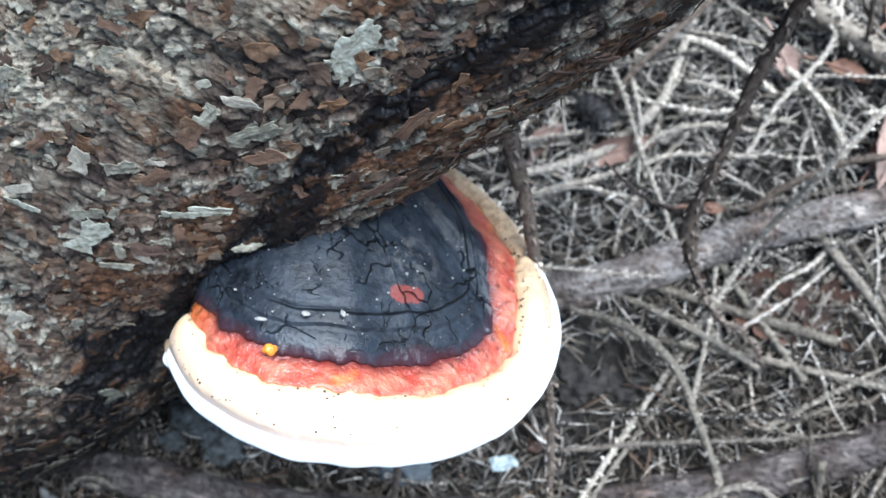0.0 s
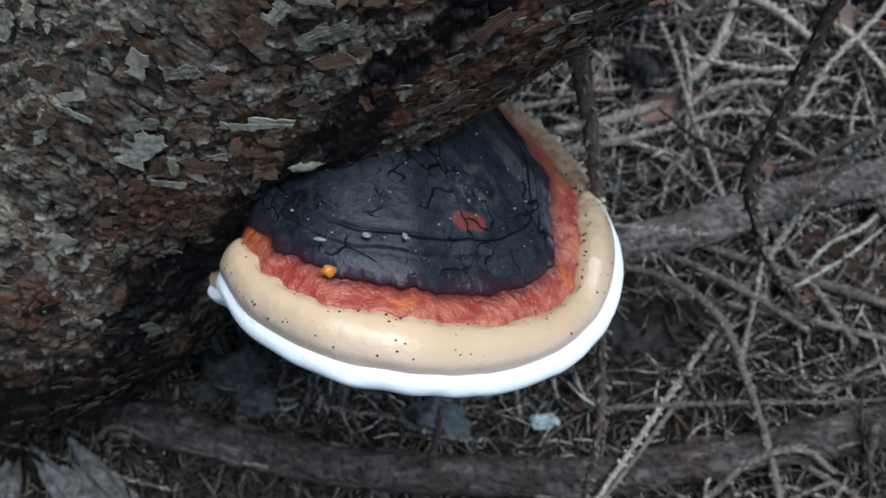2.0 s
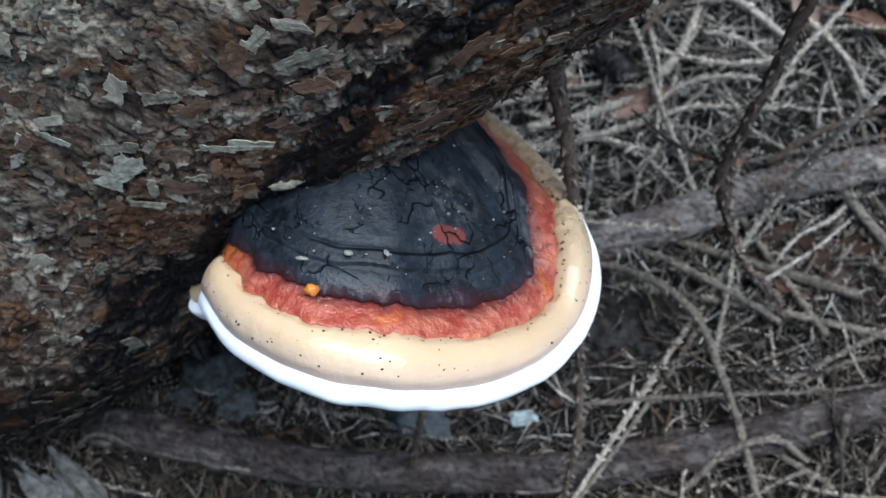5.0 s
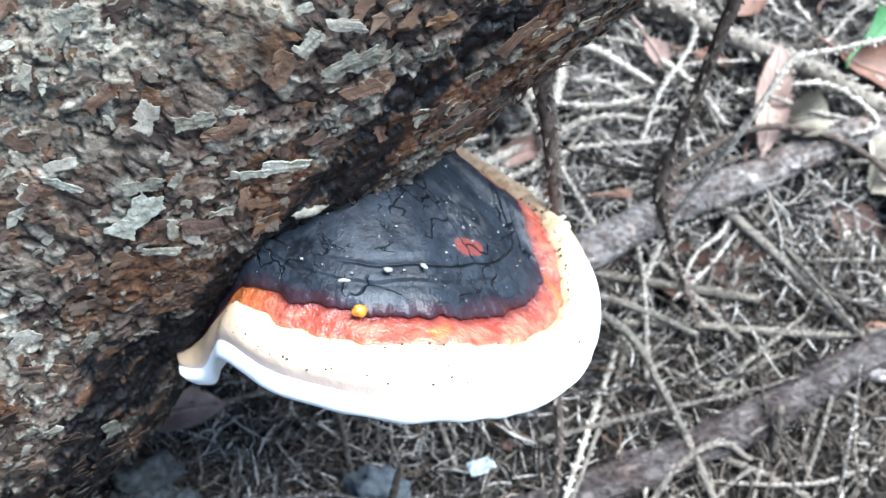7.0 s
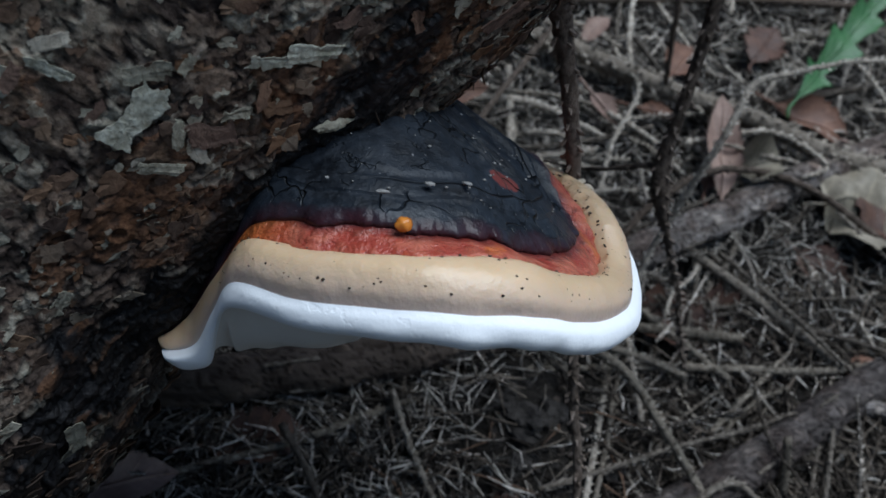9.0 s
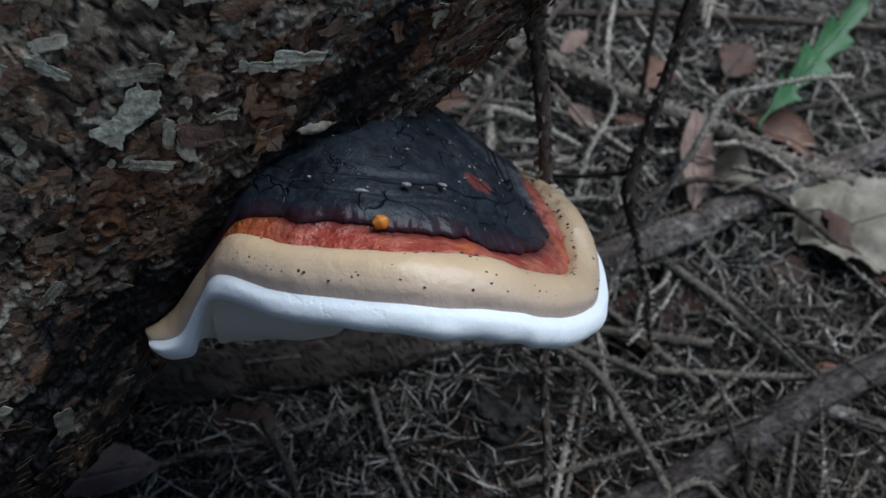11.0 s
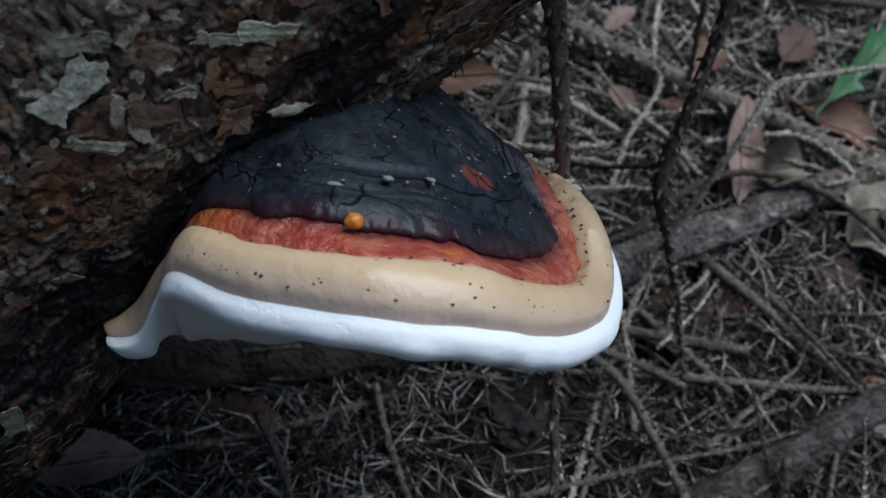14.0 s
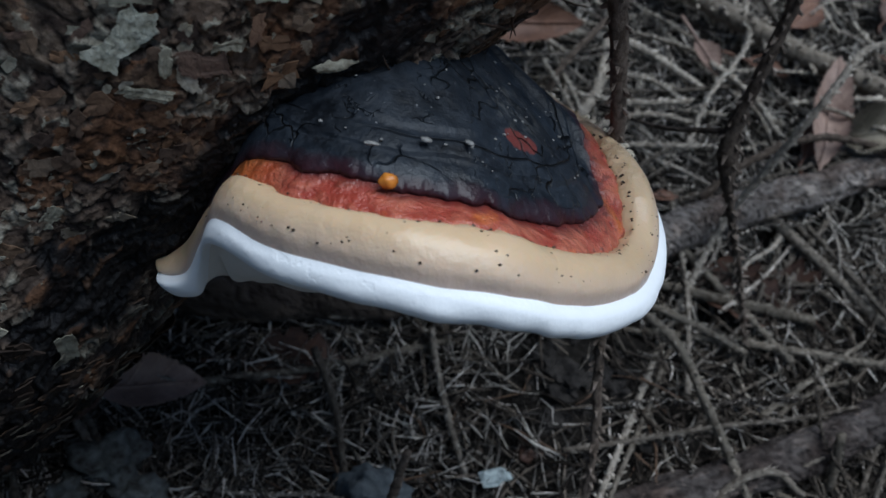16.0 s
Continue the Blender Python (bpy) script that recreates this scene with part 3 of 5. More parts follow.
# the broken top
top = len(verts)
verts = np.vstack([verts, [trunk_point(0.46, 0) * 0.5 + trunk_point(0.46, math.pi) * 0.5 + AXIS * 0.03]])
faces += [((len(tv) - 1) * n + j, (len(tv) - 1) * n + (j + 1) % n, top) for j in range(n)]
trunk = empty("leaning_tree", (-0.25, 0.25, 0.0))
tagged(trunk, "leaning spruce with scaly lichened bark, resin-black beside the bracket", "tree")
TRUNK_AT = np.array(trunk.location)
BARK_OB = part("trunk", verts - TRUNK_AT, faces, BARK, trunk)
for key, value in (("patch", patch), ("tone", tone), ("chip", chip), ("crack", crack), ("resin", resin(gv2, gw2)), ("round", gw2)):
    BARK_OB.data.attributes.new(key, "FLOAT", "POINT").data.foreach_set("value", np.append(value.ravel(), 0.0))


# ---- the red-belted bracket: its rim from the low ear at the trunk round to the far side, with the way inwards from it ----
RIM = [(-0.0725, 0.1880, 0.1285), (-0.0725, 0.1818, 0.1292), (-0.0668, 0.1762, 0.1342), (-0.0640, 0.1712, 0.1455), (-0.0612, 0.1633, 0.1578),
       (-0.0527, 0.1512, 0.1615), (-0.0420, 0.1427, 0.1647), (-0.0292, 0.1367, 0.1667), (-0.0180, 0.1354, 0.1663), (-0.0061, 0.1367, 0.1642),
       (0.0050, 0.1423, 0.1589), (0.0162, 0.1499, 0.1541), (0.0268, 0.1606, 0.1500), (0.0361, 0.1762, 0.1461), (0.0391, 0.1878, 0.1479),
       (0.0386, 0.1986, 0.1508), (0.0340, 0.2093, 0.1547), (0.0275, 0.2230, 0.1540), (0.0165, 0.2345, 0.1555), (0.0040, 0.2410, 0.1600)]
# inward x, inward y, width of the tan roll, width of the red belt, rise of the belt (millimetres)
INWARD = [(0.00, 1.00, 2.5, 0, 0), (0.05, 1.00, 6, 0, 0), (0.10, 1.00, 10, 0, 0), (0.25, 0.95, 10, 0.6, 1), (0.45, 0.88, 9.5, 3, 3),
          (0.55, 0.80, 9.5, 5, 4), (0.40, 0.92, 9.5, 7, 3), (0.15, 0.98, 10.3, 8.6, 0.4), (0.00, 1.00, 12, 9, -0.3), (-0.15, 1.00, 12.3, 9.2, -0.3),
          (-0.35, 0.94, 11.5, 9.5, 0.3), (-0.55, 0.83, 11, 9, 2), (-0.75, 0.65, 9.5, 7.5, 4), (-0.90, 0.40, 9.5, 7, 6), (-0.98, 0.10, 10, 7.5, 3.5),
          (-0.98, -0.15, 10, 8.5, 5), (-0.92, -0.35, 7.5, 9.5, 8), (-0.92, -0.38, 7, 9.5, 8), (-0.75, -0.60, 6, 8, 8), (-0.60, -0.75, 5, 6, 8)]
FOOT = np.array([-0.030, 0.232, 0.195])
NS = 420
rim = spline(RIM, NS)
inw = spline(INWARD, NS)
way = np.c_[inw[:, :2] / np.linalg.norm(inw[:, :2], axis=1)[:, None], np.zeros(NS)]
UP = np.array([0, 0, 1.0])


def waver(k, size, seed):
    return np.array([size * noise.noise(Vector((p[0] * k, p[1] * k, seed))) for p in rim])


turned = np.clip((3.4 - np.linspace(0, len(RIM) - 1, NS)) / 1.8, 0, 1)[:, None]
OUT = UP * (1 - turned) + np.array([-0.72, -0.10, 0.60]) * turned


def shift(inward, up):
    """Guide line beside the rim; the ear's skin is turned down towards the trunk."""
    return rim + way * np.reshape(inward, (-1, 1)) + OUT * np.reshape(up, (-1, 1))


wt, wr, hr = inw[:, 2] * 1e-3, inw[:, 3] * 1e-3, inw[:, 4] * 1e-3
wt2 = wt + waver(110, 0.0017, 1) + waver(300, 0.0007, 4) + waver(800, 0.0003, 6)
wr2 = wt2 + wr + waver(95, 0.0011, 7) + waver(380, 0.0004, 2)
ROW = np.linspace(0, len(RIM) - 1, NS)
ht = np.interp(ROW, [0, 1.2, 3, 5, 11, 12, 13, 14, 15, 16, 19], [0.0002, 0.0010, 0.0040, 0.0060, 0.0058, 0.0045, 0.0040, 0.0065, 0.006, 0.003, 0.003])
C1 = shift(wr2, ht + hr)
C1_EVEN = shift(wt + wr, ht + hr)


def loft(name, rows, count, material, across=None, label=""):
    """A skin over a few guide lines, drawn smooth across them."""
    stack = np.array(rows)
    grid = np.stack([spline(stack[:, i], count) for i in range(NS)], 1)
    f = [(j * NS + i, j * NS + i + 1, (j + 1) * NS + i + 1, (j + 1) * NS + i) for j in range(count - 1) for i in range(NS - 1)]
    ob = part(name, grid.reshape(-1, 3) - BRACKET_AT, f, material, bracket, label)
    a = ob.data.attributes.new("across", "FLOAT", "POINT")
    a.data.foreach_set("value", np.repeat(np.linspace(0, 1, count), NS))
    b = ob.data.attributes.new("along", "FLOAT", "POINT")
    b.data.foreach_set("value", np.tile(np.linspace(0, 1, NS), count))
    return ob


BRACKET_AT = np.array([0.0, 0.0, 0.0])
bracket = empty("bracket_fungus", BRACKET_AT)
tagged(bracket, "red-belted bracket fungus with black crust and white rim on trunk", "bracket fungus")
ripple = waver(120, 0.0007, 11)
thick = np.interp(ROW, [0, 2, 4, 6, 9, 11, 12, 13, 14, 15, 16, 19], [0.95, 0.82, 0.66, 0.74, 0.88, 0.95, 0.9, 0.75, 0.55, 0.45, 0.35, 0.3])
drop = np.interp(ROW, [0, 2, 4, 5.5, 7, 12, 16], [0.3, 1.1, 1.5, 1.0, 0.35, 0.3, 0.1])
loft("pore_surface", [shift(0.034 + 0.008 * drop, -0.004 - 0.027 * drop), shift(0.020 + 0 * wt, -0.0055 - 0.015 * drop), shift(0.009 + 0 * wt, -0.0075 * thick - 0.004 * drop), shift(0.0035 + ripple, (-0.0086 + ripple) * thick)], 26, PORES, label="dull cream pore layer underneath")
lip = np.interp(ROW, [0, 4, 6, 9, 11, 12, 13, 14, 15, 16, 19], [0.0014, 0.0014, 0.0016, 0.0019, 0.0022, 0.0026, 0.0028, 0.0026, 0.0021, 0.0012, 0.0006])
blob = np.interp(ROW, [0, 1.3, 2.4, 3.2], [0.0020, 0.0020, 0.0009, 0])
loft("white_rim", [shift(0.0035 + ripple, (-0.0086 + ripple) * thick), shift(-0.35 * lip + 0.0004 + ripple - blob * 0.6, (-0.0078 + ripple) * thick), shift(-lip + ripple - blob * 1.2, -0.0050 * thick), shift(-0.75 * lip - blob, -0.0018 * thick + blob * 0.9), shift(0.0004 + ripple * 0.5, 0.0004 + ripple * 0.3)], 30, WHITE, label="soft white growing edge")
loft("tan_margin", [shift(0.0004 + ripple * 0.5, 0.0004 + ripple * 0.3), shift(wt * 0.10, ht * 0.55 + 0.0006), shift(wt * 0.38, ht * 1.0 + 0.0010), shift(wt * 0.72, ht * 1.12 + 0.0010), shift(wt2 * 0.94, ht + 0.0006), shift(wt2 + 0.0004, ht - 0.0004)], 34, TAN, label="smooth tan margin")
loft("red_belt", [shift(wt2 + 0.0001, ht - 0.0004), shift(wt2 + (wr2 - wt2) * 0.12, ht + hr * 0.10 + 0.0002), shift(wt2 + (wr2 - wt2) * 0.55, ht + hr * 0.55 + ripple * 0.5 + 0.0002), shift(wr2, ht + hr - 0.0004)], 26, RED, label="glossy orange-red belt")


STEEP = np.interp(ROW, [0, 11, 15, 19], [0.68, 0.70, 1.15, 1.2])


def dome(k, extra=0.0):
    base = C1_EVEN + (C1 - C1_EVEN) * max(0.0, 1 - k * 30)
    g = base + (FOOT - base) * k
    g[:, 2] = base[:, 2] + (FOOT[2] - base[:, 2]) * k ** STEEP + extra
    return g


crust_rows = [C1 + way * 0.0003 - UP * 0.0009, C1 - way * 0.0002 + UP * 0.0005]
for step, k in enumerate(np.r_[np.linspace(0.02, 0.30, 20), np.linspace(0.34, 1.0, 18)]):
    g = dome(k)
    ledge = -np.interp(ROW, [9, 13], [0.0007, 0.0004]) * math.exp(-((k - 0.16) / 0.014) ** 2) - 0.0003 * math.exp(-((k - 0.08) / 0.014) ** 2)
    g[:, 2] += ledge + 0.0006 + np.array([0.0009 * noise.noise(Vector(p) * 45) + 0.0004 * noise.noise(Vector(p) * 150) for p in g]) * min(1, 12 * k)
    crust_rows.append(g)
loft("black_crust", crust_rows, 150, CRUST, label="black cracked resinous crust")


def grains(name, centres, sizes, material, parent, label="", stretch=1.0, at=BRACKET_AT):
    pieces = []
    for c, s in zip(centres, sizes):
        v, f = lump((0, 0, 0), (s, s * rng.uniform(0.6, 1.0), s * 0.7), rng.uniform(0, 99), 1, 0.25)
        pieces.append((v + np.asarray(c) - at, f))
    v, f = join(*pieces)
    ob = part(name, v, f, material, parent, label)
    return ob


BEAD = plain("amber_resin", (0.40, 0.125, 0.014), (0.56, 0.21, 0.030), 300, 0.25, 0.2, 0.0003)
SPECK = plain("dark_dust", (0.020, 0.015, 0.012), (0.09, 0.06, 0.04), 400)
CHALK = plain("pale_dust", (0.12, 0.115, 0.11), (0.33, 0.32, 0.30), 900)
spot_v, spot_f = lump((-0.0302, 0.1548, 0.1755), (0.0017, 0.0014, 0.0014), 5, 3, 0.16)
part("resin_drop", spot_v, spot_f, BEAD, bracket, "amber drop of resin")


# ---- dead twigs in the air ----
def bare_twig(name, points, radii, material, label, seed, count=0, peg=0.0011, step=0.0012, group="dead twigs", rough=0.07):
    length = sum(math.dist(a, b) for a, b in zip(points, points[1:]))
    k = count or max(14, int(length / 0.0022))
    line = spline(points, k)
    r = np.random.default_rng(seed)
    line[1:-1] += r.normal(scale=0.00012, size=(k - 2, 3))
    rad = np.interp(np.linspace(0, 1, k), np.linspace(0, 1, len(radii)), radii)
    v, f = join(tube(line, rad, 8, rough, seed), pegs(line, rad, step, peg, seed)) if peg else tube(line, rad, 10, rough, seed)
    ob = part(name, v, f, material)
    if peg:
        mark_tips(ob.data, 8 * k)
    return tagged(ob, label, "twig", group)


def dead_twig(points, radii, material, label, seed, peg=0.0015, step=0.0021, rough=0.10, name="dead_twig", category="twig", group="dead twigs"):
    """A dead shoot of the tree: a shaft and the pegs left by its needles."""
    length = sum(math.dist(a, b) for a, b in zip(points, points[1:]))
    k = max(14, int(length / 0.0022))
    line = spline(points, k)
    r = np.random.default_rng(seed)
    line[1:-1] += r.normal(scale=0.00012, size=(k - 2, 3))
    rad = np.interp(np.linspace(0, 1, k), np.linspace(0, 1, len(radii)), radii)
    thing = empty(name, points[0])
    tagged(thing, label, category, group)
    at = np.array(points[0])
    v, f = tube(line, rad, 10, rough, seed)
    part("shaft", v - at, f, material, thing)
    mould = mesh_from("peg", [(0.38, 0, -0.2), (-0.45, 0.32, -0.2), (-0.45, -0.32, -0.2), (0.52, 0.13, 0.68), (0.52, -0.13, 0.68), (0.22, 0, 0.80)],
                      [(0, 1, 3), (1, 2, 5), (2, 0, 4), (0, 3, 4), (1, 5, 3), (2, 4, 5), (3, 5, 4)], material, False)
    mould.attributes.new("tip", "FLOAT", "POINT").data.foreach_set("value", [0.3, 0.3, 0.3, 1.0, 1.0, 1.0])
    t, a, b = frames(line)
    run = np.r_[0, np.cumsum(np.linalg.norm(np.diff(line, axis=0), axis=1))]
    for n, d in enumerate(np.arange(step, run[-1] - step, step)):
        i = min(int(np.searchsorted(run, d)), k - 1)
        w, h = n * 2.4 + r.normal() * 0.4, peg * r.uniform(0.7, 1.25)
        out = a[i] * np.cos(w) + b[i] * np.sin(w)
        m = Matrix((Vector(t[i]), Vector(np.cross(out, t[i])), Vector(out))).transposed().to_4x4()
        m.translation = Vector(line[i] + out * rad[i] * 0.92 - at)
        ob = new("peg", mould)
        ob.parent = thing
        ob.matrix_local = m @ Matrix.Diagonal((h, h, h, 1))
    return thing


dead_twig([(0.006, 0.232, 0.222), (0.0160, 0.2165, 0.2100), (0.0202, 0.2144, 0.2019), (0.0261, 0.2128, 0.1828), (0.0324, 0.2105, 0.1560), (0.0385, 0.2075, 0.1200),
                        (0.0439, 0.2043, 0.0897), (0.0470, 0.1960, 0.0640), (0.0475, 0.1900, 0.0300), (0.0478, 0.1860, -0.0080)],
          [0.0060, 0.0046, 0.0026, 0.0020, 0.0018, 0.0015, 0.0014, 0.0012, 0.0010], DARK_TWIG, "thin dark dead twig reaching from trunk through bracket rim", 3, peg=0.0022, step=0.0013, rough=0.06)
dead_twig([(0.123, 0.272, 0.330), (0.0995, 0.2600, 0.240), (0.0892, 0.2550, 0.2000), (0.0862, 0.2520, 0.1850), (0.0830, 0.2495, 0.1640), (0.0803, 0.2485, 0.1440), (0.0825, 0.2465, 0.1310),
                        (0.0870, 0.2453, 0.1195), (0.0935, 0.2470, 0.1060), (0.1000, 0.2494, 0.0945), (0.1150, 0.2650, 0.0700), (0.1300, 0.2740, 0.0420)],
          [0.0022, 0.0021, 0.0020, 0.0019, 0.0019, 0.0034, 0.0014, 0.0011, 0.0010, 0.0010, 0.0009], DARK_TWIG, "knotty dark dead twig with a side shoot", 4, peg=0.0023, step=0.0013, rough=0.06)
dead_twig([(0.0803, 0.2485, 0.1440), (0.074, 0.257, 0.139), (0.066, 0.268, 0.133), (0.054, 0.290, 0.126)], [0.0011, 0.0008, 0.0006, 0.0004], DARK_TWIG, "thin side shoot of a knotty dead twig", 5, peg=0.0010)
dead_twig([(0.045, 0.180, 0.020), (0.0795, 0.243, 0.034), (0.0975, 0.275, 0.040), (0.114, 0.300, 0.060), (0.121, 0.306, 0.078), (0.130, 0.302, 0.112), (0.139, 0.303, 0.134),
                        (0.155, 0.318, 0.1455), (0.175, 0.322, 0.149), (0.199, 0.325, 0.153), (0.225, 0.333, 0.152)], [0.0010, 0.0013, 0.0013, 0.0014, 0.0014, 0.0014, 0.0014, 0.0012, 0.0010, 0.0008], PALE_TWIG, "long pale bent spruce twig propped on litter", 6, peg=0.0015, step=0.0015, rough=0.06)
dead_twig([(0.050, 0.186, 0.022), (0.083, 0.241, 0.033), (0.100, 0.272, 0.039), (0.111, 0.285, 0.045)], [0.0008, 0.0010, 0.0010, 0.0008], SHADED_TWIG, "pale straight spruce twig on needle litter", 7)
dead_twig([(0.050, 0.277, 0.058), (0.074, 0.2635, 0.0660), (0.0905, 0.254, 0.0595), (0.102, 0.241, 0.0453), (0.113, 0.225, 0.0293), (0.1205, 0.207, 0.0168), (0.125, 0.190, 0.004)],
          [0.0014, 0.0017, 0.0017, 0.0016, 0.0016, 0.0015], SHADED_TWIG, "curved pale spruce twig arching over litter", 8, peg=0.0015, step=0.0015, rough=0.06)

# ---- branches and traced twigs on the litter: plan places and lift ----


def laid(name, plan, radii, material, label, seed, lift=0.004, peg=0.0015, category="twig", group="fallen twigs", rough=0.07, sides=0):
    pts = [(x, y, LEVEL + SLOPE_X * x + SLOPE_Y * y + lift + (h[0] if h else 0)) for x, y, *h in plan]
    ob = bare_twig(name, pts, [0.85 * r for r in radii], material, label, seed, peg=peg, group=group, rough=rough)
    return tagged(ob, category=category)


def branch(plan, radii, label, seed, lift, wood=STICK):
    """A barked fallen branch: a thick uneven tube with peeling strips and knots."""
    pts = [(x, y, LEVEL + SLOPE_X * x + SLOPE_Y * y + lift) for x, y in plan]
    length = sum(math.dist(a, b) for a, b in zip(pts, pts[1:]))
    k = int(length / 0.0014)
    line = spline(pts, k)
    rad = np.interp(np.linspace(0, 1, k), np.linspace(0, 1, len(radii)), radii)
    thing = empty("fallen_branch", pts[0])
    tagged(thing, label, "branch", "fallen branches")
    _, a, b = frames(line)
    sides = 44
    w = np.linspace(0, 2 * np.pi, sides, endpoint=False)[None, :]
    d = (np.arange(k) * 0.0014)[:, None] + 0 * w
    arc = w * rad[:, None] + 0.0012 * soft(d * 300, w * 4 + seed, seed)
    tone, dx, dy, gap = plates(d / 0.0075 + 0.4 * soft(d * 260, arc * 260, seed + 3), arc / 0.0030, seed)
    crack = np.exp(-(gap / 0.10) ** 2)
    bulge = 0.13 * np.sin(d * 55 + np.cos(w + seed) * 2) * np.cos(w * 2 + seed) * 0.6 + 0.10 * soft(d * 70, np.cos(w) * 2 + seed, seed + 5)
    r2 = rad[:, None] * (1 + bulge) + (tone - 0.5) * 0.0009 + dy * 0.0005 - 0.0005 * crack
    v = (line[:, None] + (a[:, None] * np.cos(w)[..., None] + b[:, None] * np.sin(w)[..., None]) * r2[..., None]).reshape(-1, 3)
    f = [(i * sides + j, i * sides + (j + 1) % sides, (i + 1) * sides + (j + 1) % sides, (i + 1) * sides + j) for i in range(k - 1) for j in range(sides)]
    f += [tuple(range(sides))[::-1], tuple((k - 1) * sides + j for j in range(sides))]
    at = np.array(pts[0])
    skin = part("wood", v - at, f, wood, thing)
    for key, value in (("tone", tone), ("crack", crack)):
        skin.data.attributes.new(key, "FLOAT", "POINT").data.foreach_set("value", value.ravel())
    r = np.random.default_rng(seed)
    for _ in range(int(length / 0.02)):
        i, w = r.integers(6, k - 20), r.uniform(0, 2 * np.pi)
        m = int(r.integers(6, 18))
        out = a[i:i + m] * math.cos(w) + b[i:i + m] * math.sin(w)
        strip = line[i:i + m] + out * (rad[i:i + m, None] * 1.02)
        sv, sf = tube(strip, np.r_[0.0003, np.full(m - 2, 0.0008), 0.0003], 5, 0.3, int(r.integers(999)))
        part("bark_strip", sv - at, sf, TWIG, thing)
    return thing


branch([(-0.138, 0.207), (-0.120, 0.206), (-0.083, 0.203), (-0.043, 0.201), (0.001, 0.203), (0.044, 0.208), (0.086, 0.218), (0.128, 0.230), (0.164, 0.243), (0.200, 0.256), (0.260, 0.275), (0.330, 0.300)],
       [0.0078, 0.0082, 0.0080, 0.0076, 0.0074, 0.0078, 0.0080, 0.0076, 0.006], "long grey-brown fallen branch half sunk in needles", 21, 0.005, DARK_STICK)
branch([(-0.150, 0.300), (-0.070, 0.283), (-0.020, 0.283), (0.023, 0.287), (0.055, 0.292), (0.102, 0.311), (0.126, 0.321), (0.162, 0.332), (0.196, 0.344), (0.232, 0.356), (0.297, 0.375), (0.380, 0.400)],
       [0.0080, 0.0090, 0.0090, 0.0080, 0.0078, 0.0075, 0.0070, 0.0065, 0.0060], "grey fallen branch with peeling bark on litter", 22, 0.007)
dead_twig([tuple(on_ground(x, y, 0.016)) for x, y in ((0.080, 0.440), (0.124, 0.423), (0.170, 0.397), (0.208, 0.377), (0.233, 0.361), (0.262, 0.352))], [0.0047, 0.0046, 0.0045, 0.0045, 0.0044],
          twig_material("ridged_branch", (0.240, 0.215, 0.185), (0.260, 0.235, 0.200), pegged=True), "straight thick ridged spruce branch with a snapped end", 23, 0.0034, 0.0010, 0.05, "fallen_branch", "branch", "fallen branches")
branch([(0.190, 0.254), (0.205, 0.248), (0.224, 0.241), (0.270, 0.228)], [0.0040, 0.0034, 0.0030, 0.0026], "short side branch forking from a fallen branch", 24, 0.006)

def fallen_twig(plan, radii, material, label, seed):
    """A bare spruce twig on the litter; near the tree, shade is painted in by duller colour."""
    return laid("spruce_twig", plan, radii, SHADED_TWIG if material is PALE_TWIG and plan[1][1] < 0.30 else material, label, seed)


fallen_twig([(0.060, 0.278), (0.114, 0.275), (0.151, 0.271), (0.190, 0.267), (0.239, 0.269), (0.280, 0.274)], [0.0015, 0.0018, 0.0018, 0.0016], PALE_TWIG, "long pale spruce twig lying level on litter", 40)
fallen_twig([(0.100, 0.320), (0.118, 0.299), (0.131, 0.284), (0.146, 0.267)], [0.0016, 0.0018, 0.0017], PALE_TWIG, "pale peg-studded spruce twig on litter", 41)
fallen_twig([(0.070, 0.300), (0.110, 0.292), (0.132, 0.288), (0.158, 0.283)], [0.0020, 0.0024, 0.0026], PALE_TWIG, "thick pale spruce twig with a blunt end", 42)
fallen_twig([(0.140, 0.334), (0.152, 0.321), (0.175, 0.296), (0.197, 0.270)], [0.0024, 0.0026, 0.0024], TWIG, "dark ridged spruce twig across brown leaves", 43)
fallen_twig([(0.120, 0.330), (0.139, 0.338, 0.010), (0.167, 0.345, 0.016), (0.196, 0.344, 0.014), (0.222, 0.334, 0.010), (0.249, 0.307, 0.004), (0.262, 0.270)], [0.0018, 0.0019, 0.0018, 0.0020, 0.0016], DARK_TWIG, "dark arching twig over a pale leaf", 44)
fallen_twig([(0.120, 0.462), (0.162, 0.463), (0.248, 0.465), (0.346, 0.461), (0.420, 0.470)], [0.0024, 0.0024, 0.0022], DARK_TWIG, "long dark twig lying on litter", 45)
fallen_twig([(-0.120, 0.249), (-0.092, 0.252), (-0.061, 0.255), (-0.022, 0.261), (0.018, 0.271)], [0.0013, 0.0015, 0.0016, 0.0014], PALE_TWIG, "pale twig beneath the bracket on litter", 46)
fallen_twig([(0.060, 0.372), (0.074, 0.387, 0.008), (0.136, 0.449, 0.012), (0.160, 0.480)], [0.0014, 0.0016, 0.0014], DARK_TWIG, "dark slanting twig behind the trunk", 47)
fallen_twig([(0.040, 0.408), (0.058, 0.404), (0.099, 0.400), (0.130, 0.380)], [0.0026, 0.0026, 0.0020], PALE_TWIG, "pale ridged twig behind the trunk", 48)
fallen_twig([(0.400, 0.430), (0.320, 0.415), (0.255, 0.403), (0.187, 0.397)], [0.0024, 0.0022, 0.0020], TWIG, "ridged twig lying beside a fallen branch", 49)
